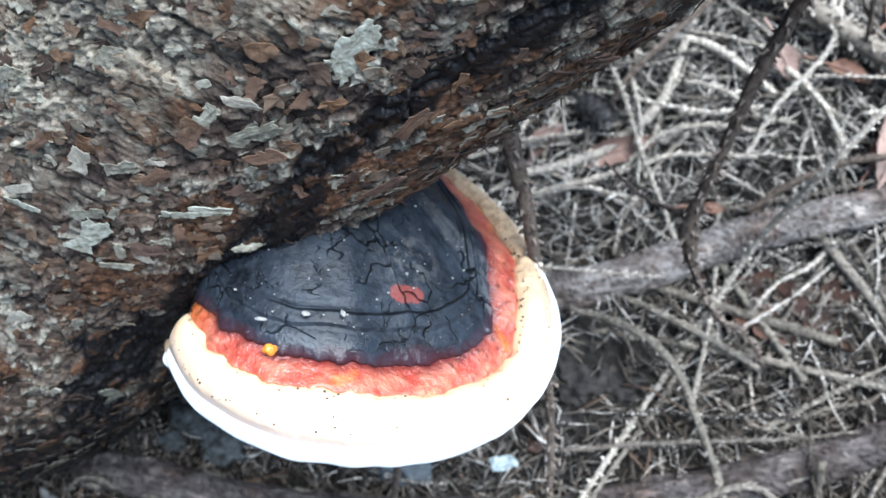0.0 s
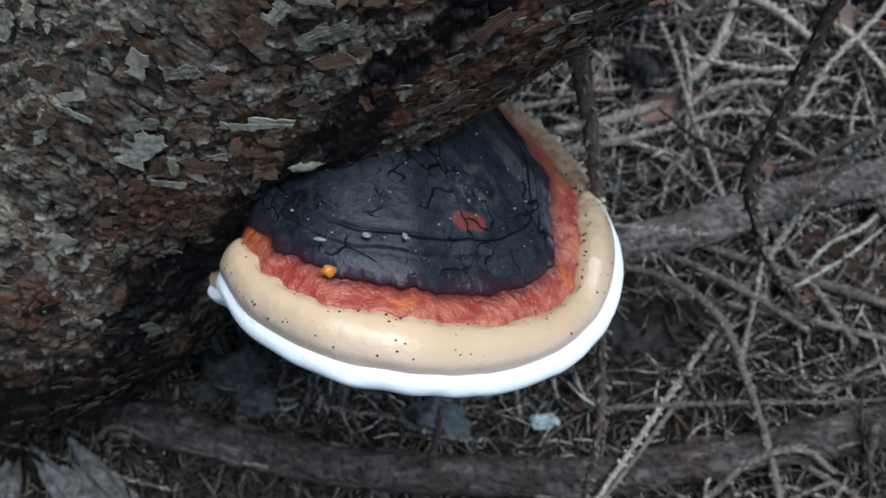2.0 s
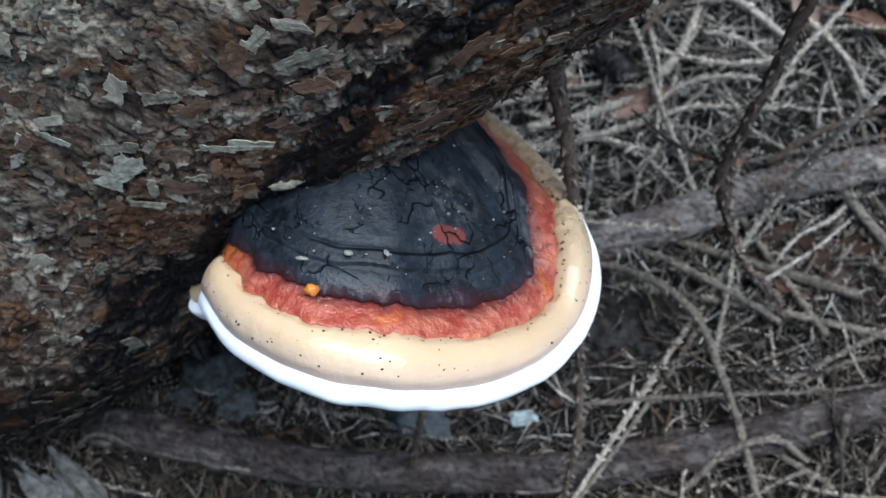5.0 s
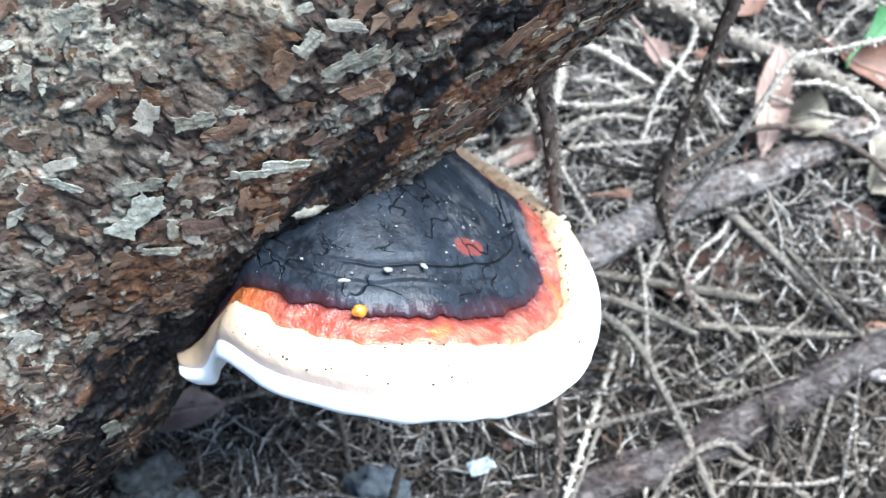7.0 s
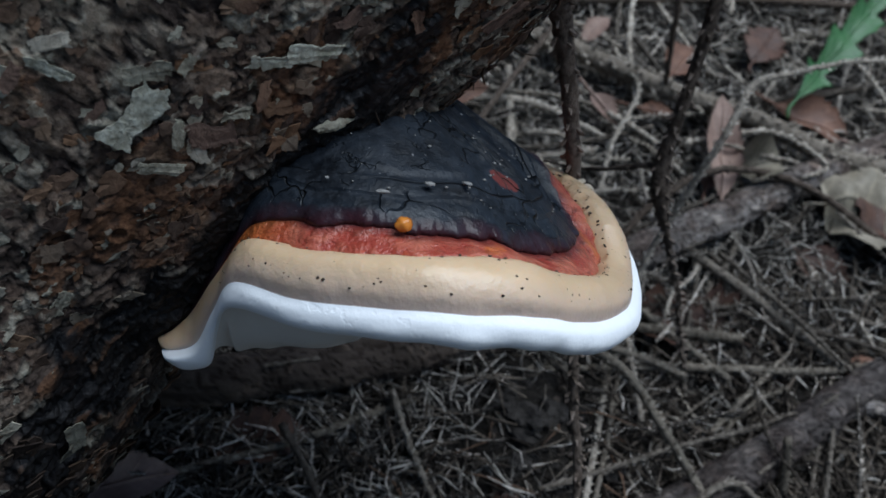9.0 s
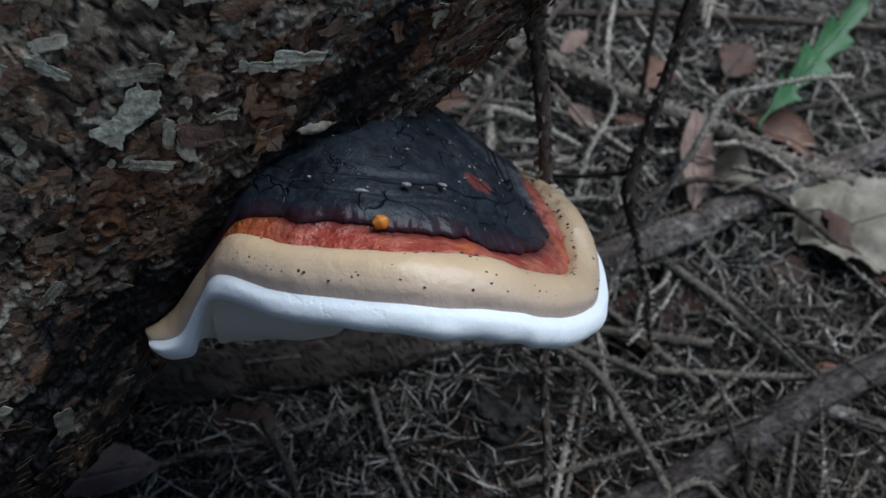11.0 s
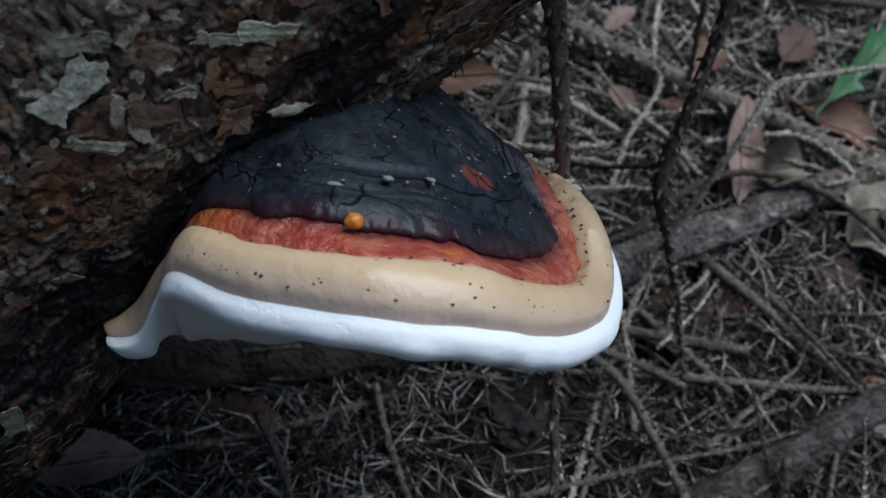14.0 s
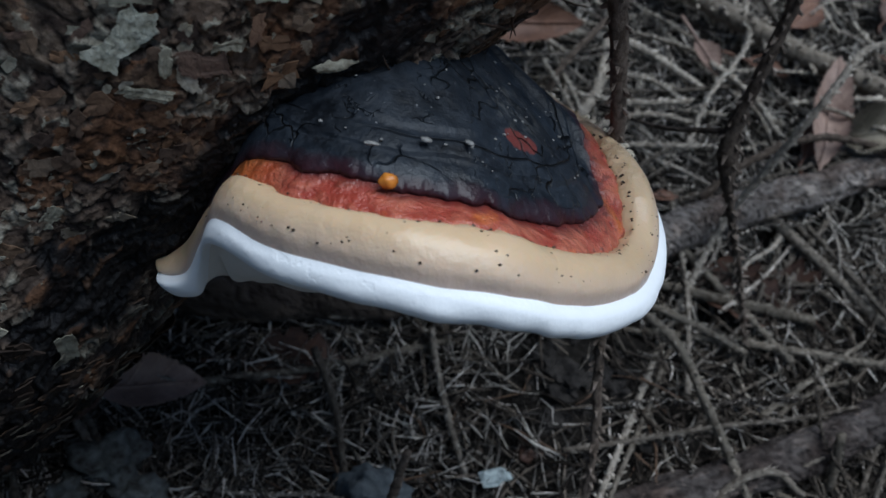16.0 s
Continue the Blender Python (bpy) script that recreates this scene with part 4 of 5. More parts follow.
fallen_twig([(0.020, 0.336), (0.043, 0.343), (0.063, 0.354), (0.081, 0.373), (0.089, 0.399), (0.094, 0.420)], [0.0022, 0.0026, 0.0028, 0.0024, 0.0020], PALE_TWIG, "thick pale spruce twig curving over litter", 50)
fallen_twig([(0.020, 0.327), (0.042, 0.333), (0.071, 0.344), (0.090, 0.351), (0.123, 0.353)], [0.0016, 0.0018, 0.0015, 0.0012], PALE_TWIG, "pale spruce twig beside a thicker one", 51)
fallen_twig([(0.0644, 0.3399), (0.0797, 0.3532, 0.006), (0.1005, 0.3601, 0.006), (0.1239, 0.3636)], [0.0012, 0.0014, 0.0012], PALE_TWIG, "slender pale twig bowed over a pink leaf", 52)
fallen_twig([(0.0882, 0.3660, 0.004), (0.1072, 0.3660, 0.006), (0.1233, 0.3743)], [0.0011, 0.0013, 0.0010], PALE_TWIG, "thin pale spruce twig crossing others", 53)
fallen_twig([(0.0895, 0.3795, 0.004), (0.105, 0.376, 0.006), (0.1211, 0.3717)], [0.0013, 0.0013, 0.0010], PALE_TWIG, "thin pale spruce twig crossing others", 54)
fallen_twig([(0.1321, 0.3873, 0.006), (0.1469, 0.3742, 0.006), (0.1580, 0.3575, 0.004)], [0.0016, 0.0017, 0.0014], PALE_TWIG, "pale peg-studded twig slanting over litter", 55)
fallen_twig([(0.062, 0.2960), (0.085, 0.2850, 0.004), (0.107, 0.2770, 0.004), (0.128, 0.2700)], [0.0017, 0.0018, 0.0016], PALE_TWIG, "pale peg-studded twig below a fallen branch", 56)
fallen_twig([(0.094, 0.207), (0.108, 0.218, 0.008), (0.125, 0.223, 0.010), (0.140, 0.222)], [0.0018, 0.0018, 0.0016], TWIG, "short arched twig beside a fallen branch", 57)
fallen_twig([(0.120, 0.227), (0.127, 0.224), (0.151, 0.213), (0.170, 0.200)], [0.0016, 0.0016, 0.0014], PALE_TWIG, "short pale twig beside a fallen branch", 58)
fallen_twig([(0.130, 0.248), (0.152, 0.261), (0.176, 0.275)], [0.0014, 0.0013, 0.0010], PALE_TWIG, "short snapped pale twig end", 59)
fallen_twig([(0.136, 0.248), (0.152, 0.257), (0.170, 0.262)], [0.0011, 0.0010, 0.0008], PALE_TWIG, "thin curved pale twig end", 60)
fallen_twig([(0.148, 0.229, 0.020), (0.150, 0.226, 0.006), (0.152, 0.224, -0.006)], [0.0020, 0.0020, 0.0022], PALE_TWIG, "upright pale twig stub", 61)
fallen_twig([(0.118, 0.352), (0.130, 0.372, 0.006), (0.150, 0.396, 0.010), (0.152, 0.430)], [0.0012, 0.0013, 0.0012], PALE_TWIG, "slender pale twig on litter", 62)
fallen_twig([(0.214, 0.352, 0.012), (0.196, 0.354, 0.014), (0.182, 0.362, 0.012), (0.168, 0.378)], [0.0010, 0.0012, 0.0010], PALE_TWIG, "slender hooked twig round a curled leaf", 63)
fallen_twig([(0.165, 0.372, 0.004), (0.196, 0.371, 0.010), (0.214, 0.366, 0.012), (0.228, 0.350, 0.012), (0.212, 0.344, 0.012)], [0.0009, 0.0012, 0.0012, 0.0010], PALE_TWIG, "slender looped twig by a brown leaf", 64)
fallen_twig([(0.152, 0.400), (0.158, 0.430, 0.006), (0.176, 0.470, 0.006)], [0.0013, 0.0013, 0.0011], PALE_TWIG, "short pale twig beside dark soil", 65)
fallen_twig([(-0.030, 0.262, 0.006), (-0.022, 0.244, 0.004), (-0.018, 0.226)], [0.0016, 0.0014, 0.0012], TWIG, "short dark twig under the bracket", 66)
fallen_twig([(-0.1077, 0.2441, 0.004), (-0.0995, 0.2335, 0.004), (-0.0927, 0.2239)], [0.0016, 0.0018, 0.0016], TWIG, "straight brown twig leaning by the trunk", 67)
fallen_twig([(-0.1045, 0.2455, 0.004), (-0.0975, 0.2355, 0.004), (-0.0908, 0.2258)], [0.0013, 0.0015, 0.0013], TWIG, "straight brown twig leaning by the trunk", 68)
fallen_twig([(-0.1197, 0.2247, 0.010), (-0.118, 0.218, 0.006), (-0.1148, 0.2111)], [0.0014, 0.0016, 0.0018], TWIG, "short dark twig propped on a fallen branch", 69)
fallen_twig([(-0.1401, 0.1947, 0.006), (-0.1304, 0.1985, 0.012), (-0.1163, 0.1983, 0.006)], [0.0008, 0.0012, 0.0008], PALE_TWIG, "thin arched strip beside a fallen branch", 70)
fallen_twig([(0.010, 0.270, 0.006), (0.014, 0.250, 0.003), (0.022, 0.226)], [0.0014, 0.0014, 0.0012], TWIG, "crooked dark twig under the bracket", 71)
# thin upright dead shoots
for i, pts in enumerate([[(0.190, 0.420, 0.235), (0.160, 0.395, 0.175), (0.158, 0.392, 0.145), (0.165, 0.398, 0.112)], [(0.330, 0.420, 0.250), (0.310, 0.400, 0.180), (0.318, 0.398, 0.112)],
                         [(-0.006, 0.198, 0.060), (-0.008, 0.200, 0.030), (-0.010, 0.203, 0.006)]]):
    dead_twig(pts, [0.0012, 0.0014, 0.0013, 0.0010], DARK_TWIG, "thin upright dark shoot", 80 + i, 0.0010)


# ---- leaves ----
def leaf(name, at, length, width, turn, tilt, curl, material, label, shape="oval", seed=0, roll=0.0, bow=0.0):
    """A fallen leaf with a blade, midrib and stalk; curl lifts its sides, bow bends it along."""
    r = np.random.default_rng(seed)
    nt, ns = 46, 21
    t = np.linspace(0, 1, nt)
    half = np.sin(np.pi * np.clip(t, 0.01, 0.99) ** 0.85) ** 0.8
    if shape == "oak":
        half = half * (0.72 + 0.34 * np.abs(np.sin(t * 4.5 * np.pi + 0.6)) ** 0.7)
    elif shape == "spiky":
        half = half * (0.45 + 0.75 * np.abs(((t * 4.6) % 1.0) ** 1.3))
    elif shape == "broad":
        half = np.sin(np.pi * np.clip(t, 0.02, 0.98) ** 0.65) ** 0.55 * (0.93 + 0.07 * np.abs(np.sin(t * 31)))
    half = half * (1 + 0.05 * r.normal(size=nt))
    s = np.linspace(-1, 1, ns)
    tt, ss = np.meshgrid(t, s, indexing="ij")
    x, y = tt * length, ss * half[:, None] * width / 2
    wave = np.array([noise.noise(Vector((a * 55 + seed, b * 55, seed))) for a, b in zip(x.ravel(), y.ravel())]).reshape(x.shape)
    z = curl * width * 0.5 * (ss * half[:, None]) ** 2 + bow * length * 4 * tt * (1 - tt) + wave * width * 0.17
    side = np.abs(((tt * 7 - np.abs(ss) * 1.7) % 1.0) - 0.5)
    vein = np.clip(np.exp(-(ss / 0.07) ** 2) + 0.6 * np.exp(-(side / 0.06) ** 2), 0, 1)
    m = Matrix.Translation(at) @ LAY @ pose(0, 0, 0, roll, tilt, turn)
    thing = new(name)
    thing.empty_display_size = 0.01
    thing.matrix_world = m
    tagged(thing, label, "leaf", "fallen leaves")
    v = np.c_[x.ravel(), y.ravel(), z.ravel()]
    back = v - np.array([0, 0, 0.00035])
    k = nt * ns
    f = [(i * ns + j, (i + 1) * ns + j, (i + 1) * ns + j + 1, i * ns + j + 1) for i in range(nt - 1) for j in range(ns - 1)]
    f += [tuple(q + k for q in reversed(g)) for g in f]
    border = [i * ns for i in range(nt)] + [(nt - 1) * ns + j for j in range(1, ns)] + [i * ns + ns - 1 for i in range(nt - 2, -1, -1)] + [j for j in range(ns - 2, 0, -1)]
    f += [(a, b, b + k, a + k) for a, b in zip(border, border[1:] + border[:1])]
    blade = part("blade", np.vstack([v, back]), f, material, thing)
    at_v = blade.data.attributes.new("vein", "FLOAT", "POINT")
    at_v.data.foreach_set("value", np.tile(vein.ravel(), 2))
    mid = v.reshape(nt, ns, 3)[:, ns // 2] + np.array([0, 0, 0.0002])
    stalk = np.vstack([mid[0] - np.array([[0.012, 0.002, -0.002], [0.006, 0, 0]]), mid])
    rv, rf = tube(stalk, np.linspace(0.0008, 0.0003, len(stalk)), 6)
    part("midrib", rv, rf, material, blade)
    return thing


RUST = leaf_material("rusty_leaf", (0.095, 0.047, 0.031), (0.185, 0.095, 0.060))
BROWN = leaf_material("brown_leaf", (0.040, 0.021, 0.015), (0.105, 0.053, 0.034))
PINK = leaf_material("dull_pink_leaf", (0.190, 0.122, 0.096), (0.320, 0.220, 0.175))
DULL = leaf_material("faded_pink_leaf", (0.150, 0.088, 0.068), (0.250, 0.160, 0.125))
BUFF = leaf_material("buff_leaf", (0.150, 0.128, 0.092), (0.290, 0.250, 0.190))
GREEN = leaf_material("green_leaf", (0.032, 0.096, 0.030), (0.050, 0.132, 0.042), 0.45)


def litter_leaf(x, y, lift, *rest, **more):
    return leaf("fallen_leaf", (x, y, LEVEL + SLOPE_X * x + SLOPE_Y * y + lift), *rest, **more)


leaf("green_leaf", (0.228, 0.386, 0.112), 0.118, 0.019, 44, -10, 0.25, GREEN, "fresh green lobed leaf lying on twigs", "spiky", 3, 18)
litter_leaf(0.172, 0.342, 0.010, 0.056, 0.017, 76, -8, 0.6, PINK, "long dull pink-brown dry leaf", seed=4)
litter_leaf(0.187, 0.356, 0.010, 0.020, 0.020, 8, -10, 1.4, BUFF, "small curled buff leaf", "broad", 5, 20, bow=0.3)
litter_leaf(0.224, 0.338, 0.008, 0.085, 0.062, -4, -4, 0.12, BUFF, "pale buff broad leaf with clear veins", "broad", 6)
litter_leaf(0.250, 0.352, 0.006, 0.07, 0.05, -60, 0, 0.2, BROWN, "brown broad leaf under a pale one", "broad", 7)
litter_leaf(0.112, 0.303, -0.001, 0.044, 0.028, -20, 4, 0.6, BROWN, "dark brown lobed leaf beneath twigs", "oak", 8)
litter_leaf(0.140, 0.304, -0.003, 0.042, 0.024, -22, 6, 0.7, BROWN, "dark brown lobed leaf in the litter", "oak", 9)
litter_leaf(0.208, 0.325, -0.003, 0.034, 0.022, -52, 4, 0.4, BROWN, "brown leaf edge showing under a buff leaf", "broad", 26)
litter_leaf(0.225, 0.395, 0.006, 0.045, 0.026, -30, 6, 0.6, RUST, "rust-brown curled leaf under green leaf", seed=10)
litter_leaf(0.262, 0.372, 0.004, 0.030, 0.016, -15, 6, 0.5, PINK, "small pinkish dry leaf", seed=11)
litter_leaf(0.128, 0.398, 0.010, 0.019, 0.011, -62, 4, 0.5, PINK, "pinkish dry leaf among twigs", seed=12)
litter_leaf(0.132, 0.426, 0.012, 0.022, 0.010, 44, -8, 0.6, PINK, "small pale orange dry leaf", seed=13)
litter_leaf(0.176, 0.414, 0.006, 0.026, 0.018, 50, 0, 0.4, RUST, "dark rusty leaf among twigs", seed=14)
litter_leaf(0.226, 0.424, 0.004, 0.034, 0.022, 50, 0, 0.3, BROWN, "brown lobed leaf among dry twigs", "oak", 15)
litter_leaf(-0.098, 0.250, 0.006, 0.034, 0.018, 8, -4, 0.6, PINK, "pinkish-brown leaf below the trunk", seed=16)
litter_leaf(-0.055, 0.264, 0.001, 0.038, 0.020, 4, 0, 0.4, BROWN, "torn red-brown leaf under bracket", "oak", 17)
litter_leaf(-0.108, 0.2350, 0.013, 0.023, 0.013, 54, -8, 0.5, DULL, "red-brown leaf propped by the trunk", seed=18)
litter_leaf(0.028, 0.392, 0.016, 0.046, 0.020, 2, -6, 0.5, RUST, "rust-brown leaf behind the trunk", seed=19, roll=25)
litter_leaf(0.046, 0.345, 0.002, 0.040, 0.011, 26, -4, 0.9, DULL, "long dull pink leaf under twigs", seed=20, roll=18)
litter_leaf(0.028, 0.346, 0.001, 0.022, 0.010, 62, 0, 0.8, DULL, "pink-brown leaf behind bracket", seed=21, roll=-20)
litter_leaf(0.150, 0.392, 0.008, 0.020, 0.008, -12, 4, 0.6, RUST, "curled pale orange leaf", seed=22)
litter_leaf(0.170, 0.352, 0.004, 0.022, 0.012, 60, 0, 0.4, RUST, "small rust-red leaf fragment", seed=23)
litter_leaf(0.200, 0.262, 0.003, 0.020, 0.014, 30, 0, 0.4, RUST, "small rust-red leaf fragment", seed=24)
litter_leaf(0.100, 0.330, 0.004, 0.011, 0.005, 5, 0, 0.5, RUST, "narrow rust-red leaf scrap on branch", seed=25)

# ---- stones, flakes and scraps ----
BLUE_STONE = plain("blue_grey_stone", (0.055, 0.063, 0.070), (0.120, 0.131, 0.138), 260, 0.9, 0.8, 0.0015)
LICHEN_STONE = plain("lichened_stone", (0.020, 0.017, 0.014), (0.110, 0.116, 0.112), 190, 0.95, 0.9, 0.002)
CARD = plain("white_flake", (0.17, 0.20, 0.20), (0.52, 0.58, 0.57), 380, 0.6, 0.3, 0.0005)
RAW = plain("raw_pale_wood", (0.055, 0.050, 0.045), (0.200, 0.192, 0.180), 260, 0.9, 0.8, 0.002)
for (x, y, l), size, mat, label, sd in [((-0.009, 0.222, 0.004), (0.0095, 0.0075, 0.0075), BLUE_STONE, "blue-grey angular stone in needle litter", 1),
                                        ((-0.081, 0.219, 0.004), (0.0080, 0.0065, 0.0065), LICHEN_STONE, "pale lichened stone beside fallen branch", 2),
                                        ((-0.091, 0.228, 0.006), (0.0110, 0.0080, 0.0085), LICHEN_STONE, "brown stone with blue-grey lichen", 3),
                                        ((-0.103, 0.222, 0.002), (0.0060, 0.0050, 0.0045), LICHEN_STONE, "small lichened stone beside trunk", 4),
                                        ((0.044, 0.236, 0.003), (0.0042, 0.0042, 0.0036), plain("acorn_brown", (0.045, 0.024, 0.018), (0.10, 0.058, 0.042), 200, 0.5), "small round reddish-brown seed cup", 5)]:
    v, f = lump((0, 0, 0), size, sd * 7.3, 4, 0.30)
    ob = part("stone" if sd < 5 else "seed_cup", v, f, mat)
    ob.location = (x, y, LEVEL + SLOPE_X * x + SLOPE_Y * y + l)
    tagged(ob, label, "stone" if sd < 5 else "seed")


def shard(at, size, thick, turn, tilt, material, name, label, category, seed):
    """A thin broken flake with a ragged outline."""
    r = np.random.default_rng(seed)
    k = 11
    ang = np.sort(r.uniform(0, 2 * np.pi, k) * 0.25 + np.linspace(0, 2 * np.pi, k, endpoint=False) * 0.9)
    rad = r.uniform(0.65, 1.1, k)
    ring = np.c_[np.cos(ang) * rad * size[0], np.sin(ang) * rad * size[1], r.normal(scale=thick * 0.8, size=k)]
    v = np.vstack([ring, ring - [0, 0, thick], [[0, 0, thick * 0.7]], [[0, 0, -thick * 1.2]]])
    f = [(j, (j + 1) % k, 2 * k) for j in range(k)] + [((j + 1) % k + k, j + k, 2 * k + 1) for j in range(k)] + [(j + k, (j + 1) % k + k, (j + 1) % k, j) for j in range(k)]
    ob = part(name, v, f, material, smooth=False)
    ob.matrix_world = Matrix.Translation(at) @ LAY @ pose(0, 0, 0, tilt, 0, turn)
    return tagged(ob, label, category)


shard((0.031, 0.225, 0.021), (0.0062, 0.0040), 0.0006, 20, 12, CARD, "white_chip", "small white flat chip lying on needles", "chip", 3)
shard((0.180, 0.470, 0.152), (0.0100, 0.0060), 0.0010, 60, 20, RAW, "bark_chip", "pale bark chip lying on twigs", "chip", 5)


def splintered(start, end, radius, seed):
    """A snapped piece of bare wood: ridged along its grain, its upper end torn into splinters."""
    r = np.random.default_rng(seed)
    sides, k = 54, 26
    ridge = np.convolve(np.r_[r.normal(size=sides)] , np.ones(2) / 2, "same") * 0.13 + 1
    reach = 1 + 0.12 * np.repeat(r.uniform(-1, 1, sides // 3), 3) + 0.06 * r.normal(size=sides)
    a, b = np.asarray(start, float), np.asarray(end, float)
    along = b - a
    d = along / np.linalg.norm(along)
    e1 = np.cross(d, [0, 0, 1.0])
    e1 /= np.linalg.norm(e1)
    e2 = np.cross(e1, d)
    v = []
    for i in range(k):
        for j in range(sides):
            w, t = 2 * math.pi * j / sides, i / (k - 1)
            q = t * reach[j] if t > 0.5 else t * (1 + (reach[j] - 1) * t * 2)
            rr = radius * (1.12 - 0.22 * t) * ridge[j] * (1 + 0.05 * math.sin(9 * t + j)) * (1 if t < 0.9 else 0.88)
            v.append(a + along * q + (e1 * math.cos(w) + e2 * math.sin(w)) * rr)
    f = [(i * sides + j, i * sides + (j + 1) % sides, (i + 1) * sides + (j + 1) % sides, (i + 1) * sides + j) for i in range(k - 1) for j in range(sides)]
    v += [a, a + along * 0.75]
    f += [((j + 1) % sides, j, k * sides) for j in range(sides)] + [((k - 1) * sides + j, (k - 1) * sides + (j + 1) % sides, k * sides + 1) for j in range(sides)]
    return v, f


for (p, q, r), sd, words in [(((-0.112, 0.161, -0.018), (-0.151, 0.189, -0.003), 0.0115), 9, "pale broken wood stub at the trunk's foot"), (((-0.170, 0.155, -0.020), (-0.174, 0.184, -0.008), 0.0060), 12, "grey broken wood stub beside a paler one")]:
    tagged(part("broken_stub", *splintered(p, q, r, sd), RAW, smooth=False), words, "wood stub")

# ---- dust and dots on the bracket ----
dots, sizes = [], []
for _ in range(300):
    i, q = int(rng.integers(40, NS - 60)), rng.uniform(0.08, 0.95)
    dots.append(rim[i] + way[i] * wt[i] * q + UP * (ht[i] * float(np.interp(q, [0, 0.1, 0.38, 0.72, 1], [0.2, 0.55, 1.0, 1.12, 1.0])) + 0.0009))
    sizes.append(0.00015 + 0.00034 * rng.random() ** 2.2)
for _ in range(26):
    i, q = int(rng.integers(285, 370)), rng.uniform(0.7, 1.25)
    dots.append(rim[i] + way[i] * wt2[i] * q + UP * (ht[i] + 0.0009 + max(0, q - 1) * hr[i] * 0.3))
    sizes.append(rng.uniform(0.0002, 0.0005))
grains("dark_grains", dots, sizes, SPECK, bracket, "dark dust grains and frass")
crest, sizes = [], []
for _ in range(150):
    i, q = int(rng.integers(345, NS - 6)), rng.uniform(0.05, 0.85)
    crest.append(rim[i] + way[i] * wt[i] * q + UP * (ht[i] * 0.95 + 0.0003))
    sizes.append(rng.uniform(0.0004, 0.0011))
grains("crumbly_crest", crest, sizes, plain("cream_crumb", (0.42, 0.34, 0.23), (0.70, 0.63, 0.52), 300, 0.7), bracket, "cream crumbly ridge at the back edge")
chalk, sizes = [], []
for _ in range(60):
    i, k = int(rng.integers(110, NS - 80)), rng.uniform(0.05, 0.5)
    p = C1[i] + (FOOT - C1[i]) * k
    p[2] = C1[i, 2] + (FOOT[2] - C1[i, 2]) * k ** STEEP[i] + 0.0010
    chalk.append(p)
    sizes.append(rng.uniform(0.0002, 0.0005))
grains("pale_grains", chalk, sizes, CHALK, bracket, "pale dust specks on the crust")
for at, size, turn in [((-0.0142, 0.1665, 0.1783), (0.0007, 0.0015), 30), ((-0.0335, 0.1605, 0.1797), (0.0015, 0.0007), 10), ((-0.0230, 0.1640, 0.1796), (0.0012, 0.0009), 0)]:
    v, f = lump((0, 0, 0), (*size, 0.0004), turn + 3.3, 2, 0.2)
    m = Matrix.Translation(at) @ pose(0, 0, 0, -12, 8, turn)
    part("pale_scrap", [m @ Vector(p) for p in v], f, CHALK, bracket, "pale scrap stuck to the crust")


# ---- bark scales: broken, lifted, each with its own edge and curl ----
def scale_mesh(seed):
    """A thin scale with a notched edge, one side lifting from the bark."""
    r = np.random.default_rng(seed)
    k = 12
    ang = np.linspace(0, 2 * np.pi, k, endpoint=False) + r.normal(scale=0.15, size=k)
    rad = r.uniform(0.55, 1.12, k) * (1 + 0.25 * np.cos(2 * (ang - r.uniform(0, 3))))
    x, y = np.cos(ang) * rad, np.sin(ang) * rad * r.uniform(0.45, 0.95)
    curl, tip = r.uniform(0.02, 0.16), r.uniform(-0.10, 0.14)
    outer = np.array([(a, b, curl * (a * a * 0.6 + 0.5 * abs(b)) + tip * b + 0.05 * r.normal()) for a, b in zip(x, y)])
    under = outer - [0, 0, 0.075]
    v = np.vstack([outer, under, [[0.1 * r.normal(), 0.1 * r.normal(), 0.05]]])
    f = []
    for j in range(k):
        n2 = (j + 1) % k
        f += [(j, n2, 2 * k), (k + j, k + n2, n2, j)]
    return v, f


def on_bark(v, w, turn, lean, size, lift=0.0):
    p = trunk_point(v, w, lift)
    b = trunk_point(v, w + 0.03) - trunk_point(v, w - 0.03)
    out = np.cross(b, AXIS)
    out = out / np.linalg.norm(out) * (1 if out @ (DOWN * math.sin(w) - np.array([0, math.cos(w), 0])) > 0 else -1)
    x = Vector(AXIS)
    z = Vector(out)
    y = z.cross(x).normalized()
    m = Matrix((x, y, z)).transposed().to_4x4()
    m.translation = Vector(p) + z * min(size, 0.01) * 0.06
    return m @ pose(0, 0, 0, lean, 0, turn) @ Matrix.Diagonal((size, size, size, 1))


SCALES = [scale_mesh(200 + i) for i in range(26)]
SHARED = [mesh_from("bark_scale", *s, FLAKE, False) for s in SCALES]
pieces = []
count = 0
at_v, at_w = rng.uniform(-0.13, 0.22, 4600), rng.uniform(-1.3, 1.2, 4600)
blackened, proud = resin(at_v, at_w), relief(at_v, at_w)[0]
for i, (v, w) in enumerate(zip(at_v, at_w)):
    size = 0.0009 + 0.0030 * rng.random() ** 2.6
    if blackened[i] > 0.3:
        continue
    m = on_bark(v, w, rng.normal(0, 26), rng.uniform(-4, 7), size, proud[i])
    if count < 290 and size > 0.0017 and -0.08 < v < 0.19 and -0.7 < w < 0.9:
        ob = new("bark_scale", SHARED[i % 26])
        ob.parent = trunk
        ob.matrix_local = Matrix.Translation(-Vector(TRUNK_AT)) @ m
        count += 1
    else:
        sv, sf = SCALES[i % 26]
        mm = np.array(m)
        pieces.append((sv @ mm[:3, :3].T + mm[:3, 3] - TRUNK_AT, sf))
